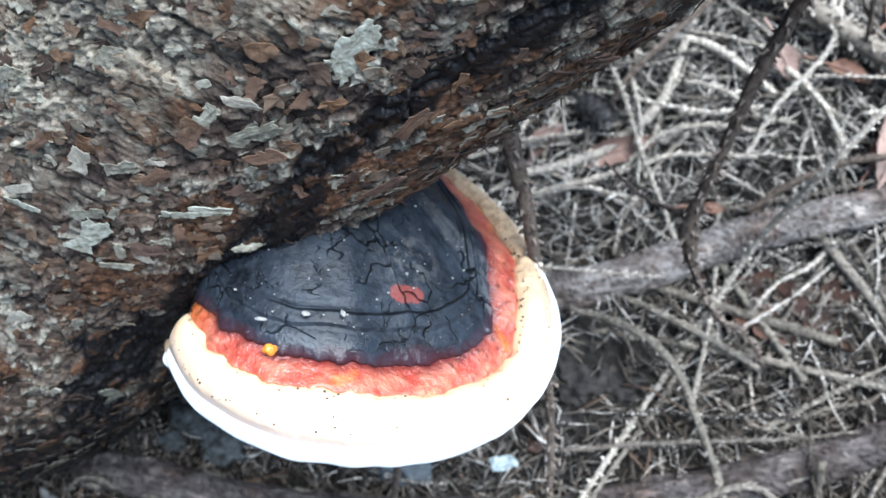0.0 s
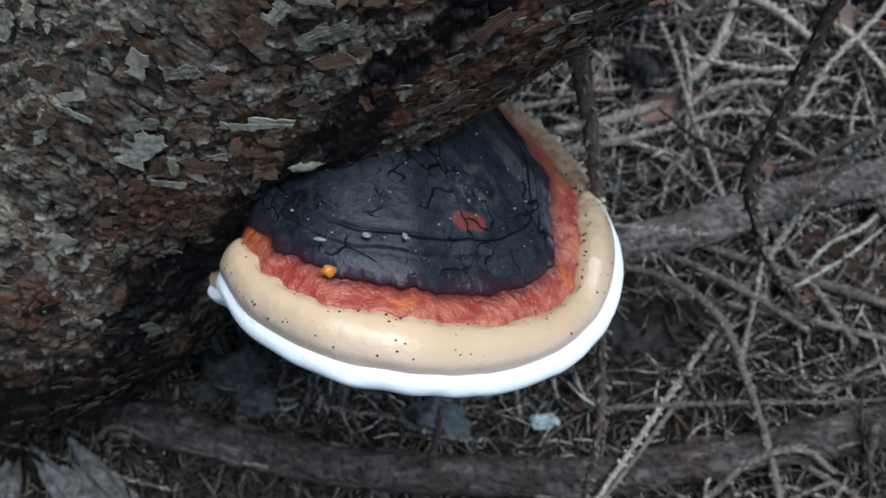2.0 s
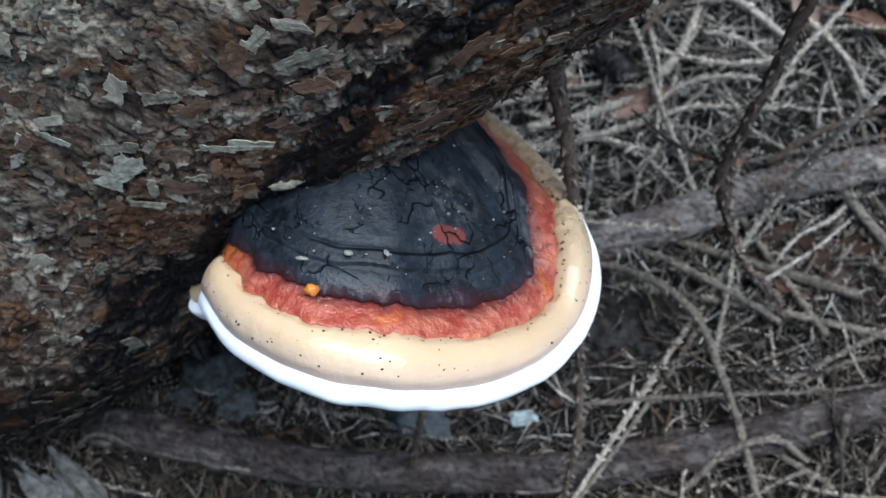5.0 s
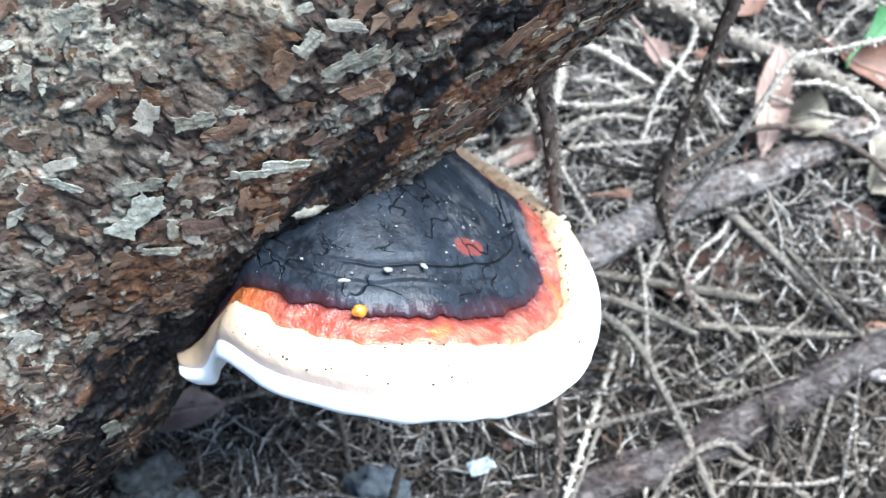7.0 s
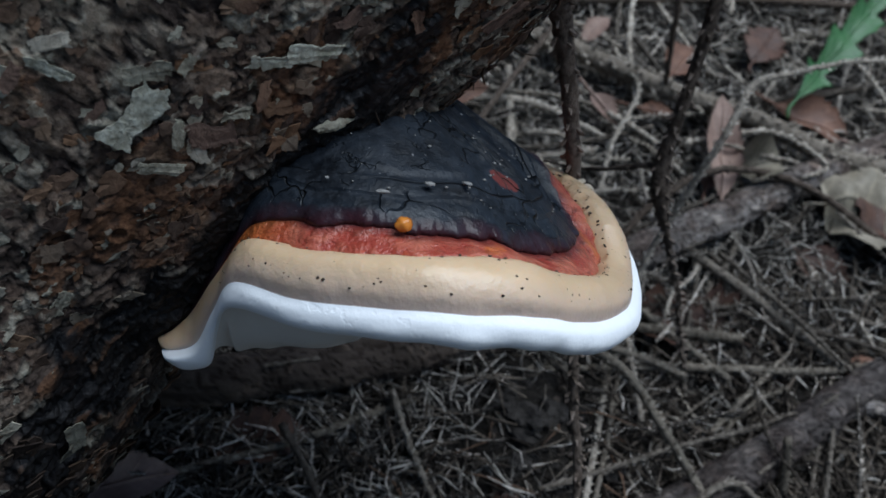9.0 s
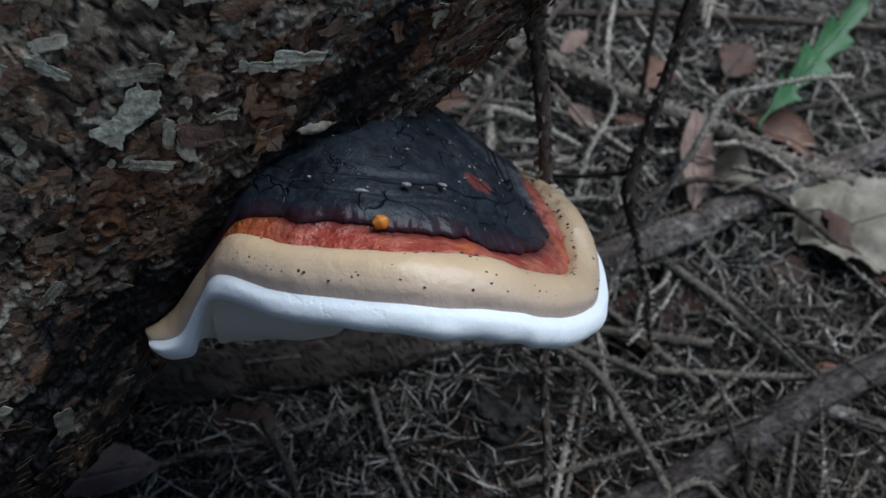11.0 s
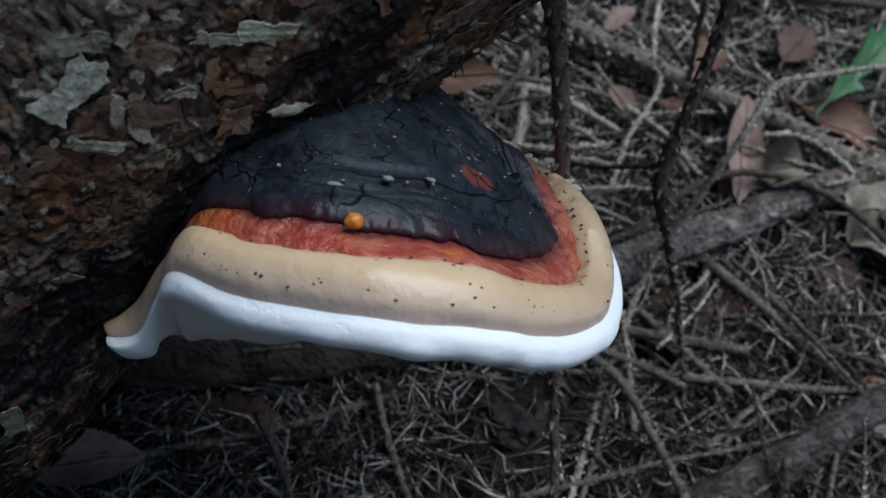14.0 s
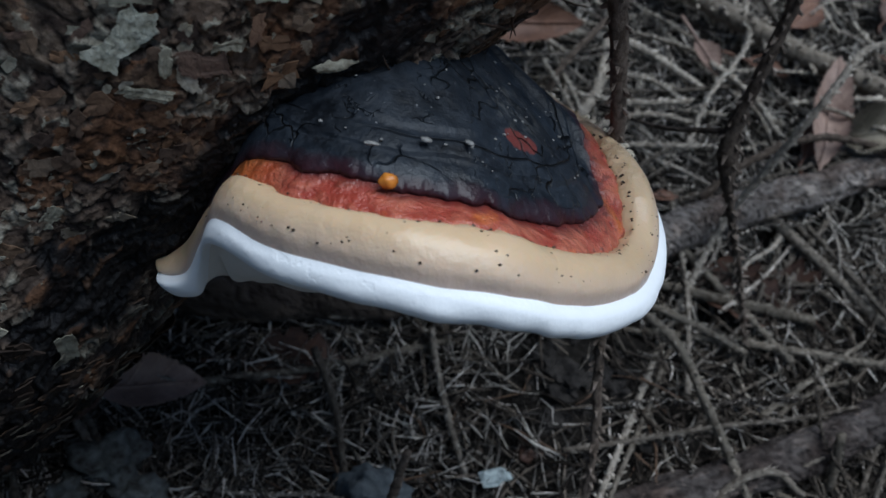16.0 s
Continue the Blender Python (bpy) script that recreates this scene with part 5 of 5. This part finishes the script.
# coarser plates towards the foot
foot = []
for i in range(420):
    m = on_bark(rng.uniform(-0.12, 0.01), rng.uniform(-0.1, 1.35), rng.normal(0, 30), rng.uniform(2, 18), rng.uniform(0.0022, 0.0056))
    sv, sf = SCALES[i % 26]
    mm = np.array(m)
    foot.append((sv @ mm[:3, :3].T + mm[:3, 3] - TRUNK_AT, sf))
# the foot's scales use the dimmed copy, its shade put into their colour
for pile, mat, words in ((pieces, FLAKES, "small loose scales"), (foot, scale_material("shaded_scale", dim=0.4), "dark scales at the shaded foot")):
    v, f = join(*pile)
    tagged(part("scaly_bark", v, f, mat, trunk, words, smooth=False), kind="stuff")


# the large pale flakes that stand out on the bark
def ragged(seed):
    """A torn flake: a frayed outline, ribbed along, its free edge curling out."""
    r = np.random.default_rng(seed)
    nx, ny = 23, 11
    # edges run straight, then break off in steps and notches
    u = np.linspace(0, 1, nx)
    edge = []
    for _ in (0, 1):
        knots = np.sort(np.r_[0, r.uniform(0.08, 0.92, 5), 1])
        edge.append(np.interp(u, knots, r.uniform(0.45, 1.1, 7)) + r.normal(scale=0.04, size=nx))
    skew, bend = r.uniform(-0.18, 0.18), r.uniform(-0.12, 0.12)
    ends = np.cumsum(r.normal(scale=0.04, size=(2, ny)), axis=1) + r.normal(scale=0.03, size=(2, ny))
    rib = np.cumsum(r.normal(size=ny)) * 0.05
    bow, twist = r.uniform(-0.10, 0.18), r.uniform(-0.2, 0.2)
    v = []
    for i in range(nx):
        for j in range(ny):
            a, b = i / (nx - 1) * 2 - 1, j / (ny - 1) * 2 - 1
            end = ends[0, j] * max(0, -a) ** 3 + ends[1, j] * max(0, a) ** 3
            y = b * (edge[0][i] if b > 0 else edge[1][i]) * 0.65 + bend * a * a
            v.append((a + end + skew * b, y, bow * (a * a * 0.7 + 0.35 * b * b) + twist * a * b + rib[j] * (1 + 0.5 * a) + 0.02 * r.normal()))
    v = np.array(v)
    f = [(i * ny + j, (i + 1) * ny + j, (i + 1) * ny + j + 1, i * ny + j + 1) for i in range(nx - 1) for j in range(ny - 1)]
    k = len(v)
    rim_ids = [i * ny for i in range(nx)] + [(nx - 1) * ny + j for j in range(1, ny)] + [i * ny + ny - 1 for i in range(nx - 2, -1, -1)] + [j for j in range(ny - 2, 0, -1)]
    f += [tuple(q + k for q in reversed(g)) for g in f] + [(b, a, a + k, b + k) for a, b in zip(rim_ids, rim_ids[1:] + rim_ids[:1])]
    return np.vstack([v, v - [0, 0, 0.16]]), f


def pale_flake(place, half, turn, lean, seed, material, label):
    """A torn flake of bark on the trunk's face, set by its side place and height."""
    x, z = place
    v, u = (x + z) * 0.7071, (x - z) * 0.7071 + 0.200
    w = math.asin(max(-1, min(1, math.copysign(abs(u / trunk_radius(v)) ** 1.3, u))))
    sv, sf = ragged(seed)
    m = on_bark(v, w, turn, lean * 0.5, 1.0, relief(np.array([v]), np.array([w]))[0][0])
    sv = sv * np.array([half[0] * 0.80, max(half[1], half[0] * 0.40) / 0.65 * 0.80, 0.0011]) + [0, 0, 0.0011]
    return part("bark_flake", np.array([(m @ Vector(q))[:] for q in sv]) - TRUNK_AT, sf, material, trunk, label, False)


UMBER = plain("umber_bark", (0.075, 0.047, 0.036), (0.150, 0.096, 0.072), 300, 0.85, 0.9, 0.001)
CHALKY = plain("chalky_lichen", (0.200, 0.190, 0.140), (0.480, 0.475, 0.395), 420, 0.85, 0.9, 0.001)
SAGE = plain("sage_lichened_bark", (0.110, 0.096, 0.070), (0.300, 0.285, 0.222), 400, 0.85, 0.9, 0.001)
STRAW = plain("straw_bark", (0.200, 0.175, 0.135), (0.390, 0.355, 0.290), 260, 0.85, 0.9, 0.001)
ORANGE = plain("rusty_inner_bark", (0.085, 0.050, 0.034), (0.175, 0.105, 0.068), 160, 0.8, 0.8, 0.001)
pale_flake((-0.0785, 0.1895), (0.0092, 0.0054), 8, 16, 301, CHALKY, "pale sage lichened bark flake")
pale_flake((-0.077, 0.198), (0.0058, 0.0026), -30, 14, 321, SAGE, "pale sage curled bark flake")
pale_flake((-0.071, 0.186), (0.0040, 0.0014), 40, 10, 302, SAGE, "pale sage sliver of bark")
pale_flake((-0.0935, 0.1985), (0.0050, 0.0018), -66, 12, 303, CHALKY, "pale sage bark flake")
pale_flake((-0.054, 0.2000), (0.0055, 0.0024), -44, 8, 304, CHALKY, "straw-coloured bark flake")
pale_flake((-0.045, 0.2015), (0.0066, 0.0019), -42, 6, 305, CHALKY, "straw-coloured bark flake")
pale_flake((-0.060, 0.1895), (0.0034, 0.0016), -30, 8, 306, SAGE, "small pale bark flake")
pale_flake((-0.0640, 0.1845), (0.0055, 0.0038), -40, 2, 337, UMBER, "rust-brown patch of inner bark")
pale_flake((-0.0545, 0.193), (0.0036, 0.0018), 40, 20, 308, ORANGE, "rusty curled bark flake")
pale_flake((-0.074, 0.178), (0.0050, 0.0016), -50, 10, 339, SAGE, "thin pale sliver of bark")
pale_flake((-0.032, 0.2275), (0.0085, 0.0020), -16, 10, 310, SAGE, "long pale lichened flake")
pale_flake((-0.042, 0.234), (0.0042, 0.0026), 5, 10, 311, SAGE, "pale lichened flake")
pale_flake((-0.034, 0.2375), (0.0048, 0.0020), -50, 12, 322, STRAW, "straw-coloured bark flake")
pale_flake((-0.0095, 0.2525), (0.0105, 0.0050), 6, 14, 312, CHALKY, "large pale lichened flake")
pale_flake((-0.029, 0.2225), (0.0052, 0.0030), -25, 4, 313, ORANGE, "rust-brown bark flake")
pale_flake((-0.023, 0.2055), (0.0030, 0.0018), 60, 18, 314, ORANGE, "small straw-coloured curled flake")
pale_flake((-0.065, 0.2150), (0.0052, 0.0034), -30, 10, 315, SAGE, "pale whitish lichened flake")
pale_flake((-0.057, 0.2130), (0.0048, 0.0028), 0, 8, 316, ORANGE, "rusty bark flake")
pale_flake((-0.047, 0.2260), (0.0056, 0.0036), 15, 8, 323, ORANGE, "rusty bark flake")
pale_flake((-0.075, 0.2160), (0.0050, 0.0034), 30, 8, 324, STRAW, "straw-coloured bark flake")
pale_flake((-0.108, 0.150), (0.0060, 0.0036), 0, 8, 317, STRAW, "straw-coloured bark flake")
pale_flake((-0.092, 0.110), (0.0075, 0.0028), 55, 14, 318, SAGE, "pale flake at the trunk's foot")
pale_flake((-0.0035, 0.206), (0.0070, 0.0030), -10, 8, 319, UMBER, "rust-brown bark flake")
pale_flake((-0.093, 0.146), (0.0040, 0.0022), 20, 6, 320, SAGE, "grey-green lichened flake")
pale_flake((-0.105, 0.221), (0.0052, 0.0030), 20, 8, 325, SAGE, "pale lichened flake")
pale_flake((-0.088, 0.238), (0.0060, 0.0030), -20, 10, 326, SAGE, "pale lichened flake")
pale_flake((-0.063, 0.246), (0.0055, 0.0028), 10, 10, 327, SAGE, "pale lichened flake")
pale_flake((0.004, 0.232), (0.0070, 0.0030), 10, 8, 328, ORANGE, "rust-brown bark flake")
moulds = [mesh_from("bark_flake", ragged(600 + i)[0] * np.array([1, 0.8, 0.20]), ragged(600 + i)[1], (UMBER, SAGE, ORANGE, UMBER, STRAW, UMBER)[i % 6], False) for i in range(18)]
at_v, at_w = rng.uniform(-0.10, 0.22, 170), rng.uniform(-1.25, 0.55, 170)
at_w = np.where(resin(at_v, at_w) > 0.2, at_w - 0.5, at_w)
proud = relief(at_v, at_w)[0]
for i, (v, w) in enumerate(zip(at_v, at_w)):
    size = 0.0013 + 0.0024 * rng.random() ** 2
    ob = new("bark_flake", moulds[i % 18])
    ob.parent = trunk
    ob.matrix_local = Matrix.Translation(-Vector(TRUNK_AT)) @ on_bark(v, w, rng.normal(0, 28), rng.uniform(-4, 9), size, proud[i]) @ Matrix.Translation((0, 0, 0.30))
tip_v, tip_f = lump((0, 0, 0), (0.0040, 0.0012, 0.0006), 8, 3, 0.22)
m = Matrix.Translation((-0.0405, 0.1775, 0.1862)) @ pose(0, 0, 0, 50, -12, 18)
part("bark_flake", [(m @ Vector(p)) - Vector(TRUNK_AT) for p in tip_v], tip_f, SAGE, trunk, "straw-coloured flake at the bracket's seam")
# frayed fibres along the trunk's lower edge
for i in range(60):
    v, w = rng.uniform(0.06, 0.24), rng.uniform(1.15, 1.9)
    p = trunk_point(v, w)
    out = DOWN * math.sin(w) + np.array([0, -math.cos(w), 0])
    d = out * rng.uniform(0.002, 0.007) + AXIS * rng.normal() * 0.005 + np.array([0, 0, -0.003])
    hair_v, hair_f = tube(spline([p - out * 0.001, p + d * 0.5 + AXIS * 0.001 * rng.normal(), p + d], 7), np.linspace(0.0005, 0.00012, 7), 4)
    part("bark_fibre", hair_v - TRUNK_AT, hair_f, DARK_TWIG, trunk)


# long torn bast strands under the trunk, above the bracket
BAST = plain("torn_bast", (0.016, 0.010, 0.008), (0.080, 0.047, 0.030), 240, 0.75, 0.8, 0.0008)
for i in range(110):
    v, w = rng.uniform(0.05, 0.25), rng.uniform(0.75, 1.75)
    half, sway = rng.uniform(0.003, 0.008), rng.normal() * 0.13
    k = 9
    strand = [trunk_point(v + half * t, w + sway * t + 0.05 * math.sin(3 * t + i), 0.0006 + 0.0016 * abs(t) ** 2 * rng.uniform(0.3, 1.6)) for t in np.linspace(-1, 1, k)]
    thick = rng.uniform(0.0002, 0.0006)
    hair_v, hair_f = tube(np.array(strand), thick * np.array([0.2, 0.6, 0.9, 1, 1, 1, 0.8, 0.5, 0.15]), 5, 0.15, i)
    part("bark_fibre", hair_v - TRUNK_AT, hair_f, BAST, trunk)


# ---- more bare twigs strewn over the slope ----
def bare_mound(x, y):
    return math.exp(-((x - 0.060) ** 2 + (y - 0.258) ** 2) / 0.0011)


def strewn(seed):
    r = np.random.default_rng(seed)
    length = r.uniform(0.035, 0.13)
    k = 5
    pts = np.c_[np.linspace(-0.5, 0.5, k) * length, np.cumsum(r.normal(scale=length * 0.045, size=k)), r.normal(scale=0.0012, size=k)]
    rad = r.uniform(0.0005, 0.0012)
    n = int(length / 0.003)
    line = spline(pts, n)
    radii = np.linspace(rad, rad * 0.55, n)
    return join(tube(line, radii, 6, 0.10, seed), pegs(line, radii, 0.0012, 0.0010 + rad * 0.45, seed))


KINDS = [strewn(500 + i) for i in range(16)]
SHAFTS = [len(v) - 4 * sum(1 for g in f if len(g) == 3) // 3 for v, f in KINDS]
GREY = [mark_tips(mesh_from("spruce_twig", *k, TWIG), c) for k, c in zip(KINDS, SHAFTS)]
PALE_KINDS = [mark_tips(mesh_from("spruce_twig", *k, PALE_TWIG), c) for k, c in zip(KINDS, SHAFTS)]
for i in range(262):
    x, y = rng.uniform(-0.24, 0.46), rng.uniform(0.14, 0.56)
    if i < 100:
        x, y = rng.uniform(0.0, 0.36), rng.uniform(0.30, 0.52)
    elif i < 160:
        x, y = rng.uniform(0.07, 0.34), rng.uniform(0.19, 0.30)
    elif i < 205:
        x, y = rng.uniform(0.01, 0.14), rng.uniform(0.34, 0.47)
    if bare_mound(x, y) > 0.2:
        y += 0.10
    # pale copies only at the back; behind the trunk they paint out its shadow
    ob = new("spruce_twig", (PALE_KINDS if (i % 3 == 0 or 160 <= i < 205) and y > 0.29 else GREY)[i % 16])
    ob.matrix_world = Matrix.Translation(on_ground(x, y, rng.uniform(0.003, 0.009))) @ LAY @ pose(0, 0, 0, rng.uniform(0, 360), rng.normal() * 4, rng.uniform(0, 360))
    tagged(ob, "thin grey-brown bare twig fallen among needles", "twig", "strewn twigs")


pieces = []
for i in range(980):
    x, y = rng.uniform(-0.26, 0.46), rng.uniform(0.12, 0.58)
    if i % 3 == 0:
        x, y = rng.normal(0.1, 0.45), rng.normal(0.3, 0.4)
    elif i % 3 == 1:
        x, y = rng.uniform(-0.02, 0.42), rng.uniform(0.30, 0.56)
    if bare_mound(x, y) > 0.15:
        y += 0.10
    mm = np.array(Matrix.Translation(on_ground(x, y, rng.uniform(0.002, 0.008))) @ LAY @ pose(0, 0, 0, rng.uniform(0, 360), rng.normal() * 5, rng.uniform(0, 360)) @ Matrix.Diagonal((0.6, 0.6, 0.75, 1)))
    sv, sf = KINDS[i % 16]
    pieces.append((sv @ mm[:3, :3].T + mm[:3, 3], sf))
v, f = join(*pieces)
tips = np.concatenate([np.r_[np.zeros(SHAFTS[i % 16]), np.tile([0.35, 0.35, 0.35, 1.0], (len(KINDS[i % 16][0]) - SHAFTS[i % 16]) // 4)] for i in range(980)])
litter = tagged(part("twig_litter", v, f, twig_material("twig_litter", (0.045, 0.040, 0.036), (0.560, 0.520, 0.470), single=False, skew=1.25, pegged=True)), "tangle of thin broken grey twiglets on soil", "twig litter", kind="stuff")
litter.data.attributes.new("tip", "FLOAT", "POINT").data.foreach_set("value", tips)


# ---- needles and crumbs ----
def needles(count, xs, ys, lift, material, name, label, long=(0.009, 0.019), thick=0.00042, far=0.0, back=0):
    """Loose needles, each a bent three-sided spindle."""
    x, y = rng.uniform(*xs, count), rng.uniform(*ys, count)
    spread = rng.random(count) < far
    x[spread], y[spread] = rng.normal(0.1, 0.55, count)[spread], rng.normal(0.3, 0.5, count)[spread]
    z = np.array([ground_height(a, b) for a, b in zip(x, y)]) + rng.uniform(0.0, lift, count)
    # the bare earth mound keeps few of them
    keep = rng.random(count) > 0.97 * np.exp(-((x - 0.060) ** 2 + (y - 0.258) ** 2) / 0.0013)
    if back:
        # pale needles thin out towards the tree, painting its shade by colour
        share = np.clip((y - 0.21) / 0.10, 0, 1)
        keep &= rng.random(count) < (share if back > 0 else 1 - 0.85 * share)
    x, y, z = x[keep], y[keep], z[keep]
    c = len(x)
    n = np.array(NORMAL)
    e1 = np.array([1, 0, SLOPE_X]) / np.linalg.norm([1, 0, SLOPE_X])
    e2 = np.cross(n, e1)
    a = rng.uniform(0, 2 * np.pi, c)
    d = e1 * np.cos(a)[:, None] + e2 * np.sin(a)[:, None] + n * rng.normal(scale=0.22, size=c)[:, None]
    d /= np.linalg.norm(d, axis=1)[:, None]
    s = np.cross(d, n)
    s /= np.linalg.norm(s, axis=1)[:, None]
    u = np.cross(s, d)
    half = rng.uniform(*long, c)[:, None] / 2
    r = (thick * rng.uniform(0.7, 1.3, c))[:, None]
    bend = s * (half * rng.normal(scale=0.18, size=(c, 1)))
    p = np.c_[x, y, z]
    rings = []
    for k, (t, q) in enumerate(((-1, 0.4), (0, 1.0), (1, 0.25))):
        mid = p + d * half * t + (bend if t == 0 else 0)
        for w in (0, 2.1, 4.2):
            rings.append(mid + (s * math.cos(w) + u * math.sin(w)) * r * q)
    v = np.stack(rings, 1).reshape(-1, 3)
    base = (np.arange(c) * 9)[:, None]
    tri = np.array([(k * 3 + j, k * 3 + (j + 1) % 3, k * 3 + 3 + (j + 1) % 3, k * 3 + 3 + j) for k in (0, 1) for j in range(3)])
    f = (base[:, :, None] + tri[None]).reshape(-1, 4)
    return tagged(part(name, v, f, material), label, "needle litter", kind="stuff")


needles(56000, (-0.30, 0.50), (0.06, 0.62), 0.006, DIM_NEEDLE, "needle_litter", "dark fallen spruce needles on shaded soil", (0.006, 0.015), far=0.30, back=-1)
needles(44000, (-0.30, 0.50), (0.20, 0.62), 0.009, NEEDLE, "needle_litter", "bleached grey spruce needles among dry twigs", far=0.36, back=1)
# these pale needles stand in for low light reaching under the bracket
needles(2600, (-0.13, 0.07), (0.215, 0.30), 0.010, NEEDLE, "needle_litter", "pale grey needles brightening the ground beneath the bracket")
needles(90, (-0.14, 0.10), (0.17, 0.26), 0.008, plain("fresh_brown_needle", (0.085, 0.050, 0.032), (0.15, 0.092, 0.056), 200), "brown_needle_litter", "reddish-brown longer needles in a drift", (0.018, 0.034), 0.0005)
needles(7000, (-0.16, 0.36), (0.13, 0.31), 0.009, twig_material("brown_twiglet", (0.014, 0.011, 0.009), (0.165, 0.138, 0.112), single=False, skew=1.7), "twiglet_litter", "short brown broken twiglets on dark soil", (0.010, 0.030), 0.0006)
crumbs = []
for _ in range(2600):
    x, y = rng.uniform(-0.2, 0.34), rng.uniform(0.14, 0.48)
    s = rng.uniform(0.0006, 0.0020) * (1.6 if rng.random() < 0.08 else 1)
    v, f = lump((0, 0, 0), (s, s * 0.8, s * 0.7), rng.uniform(0, 90), 1, 0.3)
    crumbs.append((v + on_ground(x, y, s * 0.3), f))
v, f = join(*crumbs)
tagged(part("soil_crumbs", v, f, plain("soil_crumb", (0.025, 0.019, 0.015), (0.085, 0.065, 0.05), 300, 0.95)), "small dark crumbs of soil and bark", "soil", kind="stuff")
CLOD = plain("bare_earth", (0.012, 0.010, 0.009), (0.046, 0.040, 0.035), 240, 0.95, 1.0, 0.002)
for i in range(46):
    x, y, d = rng.normal(0.060, 0.013), rng.normal(0.258, 0.013), 0.0012 + 0.0050 * rng.random() ** 3
    v, f = lump((0, 0, 0), (d, d * rng.uniform(0.7, 1.2), d * 0.55), i * 3.7, 3, 0.36)
    ob = part("earth_clod", v, f, CLOD, smooth=False)
    ob.location = on_ground(x, y, d * 0.05)
    tagged(ob, "crumbly dark grey-brown clod of bare earth", "clod", "clods of the mound")
# a small dark cone in the twigs
cone = empty("spruce_cone", tuple(on_ground(0.052, 0.366, 0.010)))
tagged(cone, "small dark closed spruce cone lying among twigs", "cone")
core_v, core_f = lump((0, 0, 0), (0.0055, 0.0055, 0.011), 3, 2, 0.05)
CONE = plain("dark_cone", (0.030, 0.026, 0.025), (0.110, 0.100, 0.095), 500, 0.8, 0.6, 0.0008)
part("core", core_v, core_f, CONE, cone)
lid = mesh_from("cone_scale", [(-0.5, 0, 0), (-0.42, 0.25, 0.5), (0, 0.42, 0.85), (0.42, 0.25, 0.5), (0.5, 0, 0), (0, 0.20, 0.3), (0, 0.05, -0.2), (0, 0.3, 0.8)],
                [(0, 5, 1), (1, 5, 2), (2, 5, 3), (3, 5, 4), (4, 5, 0), (0, 1, 7), (1, 2, 7), (2, 3, 7), (3, 4, 7)], CONE, False)
for i in range(64):
    h = -0.010 + 0.020 * i / 63
    w, r = i * 2.4, 0.0060 * math.sqrt(max(0.05, 1 - (h / 0.0118) ** 2))
    ob = new("cone_scale", lid)
    ob.parent = cone
    ob.matrix_local = Matrix.Rotation(w, 4, "Z") @ Matrix.Translation((0, r * 0.9, h)) @ Matrix.Scale(0.0042, 4)
cone.matrix_world = Matrix.Translation(on_ground(0.052, 0.366, 0.010)) @ pose(0, 0, 0, 70, 0, 35)
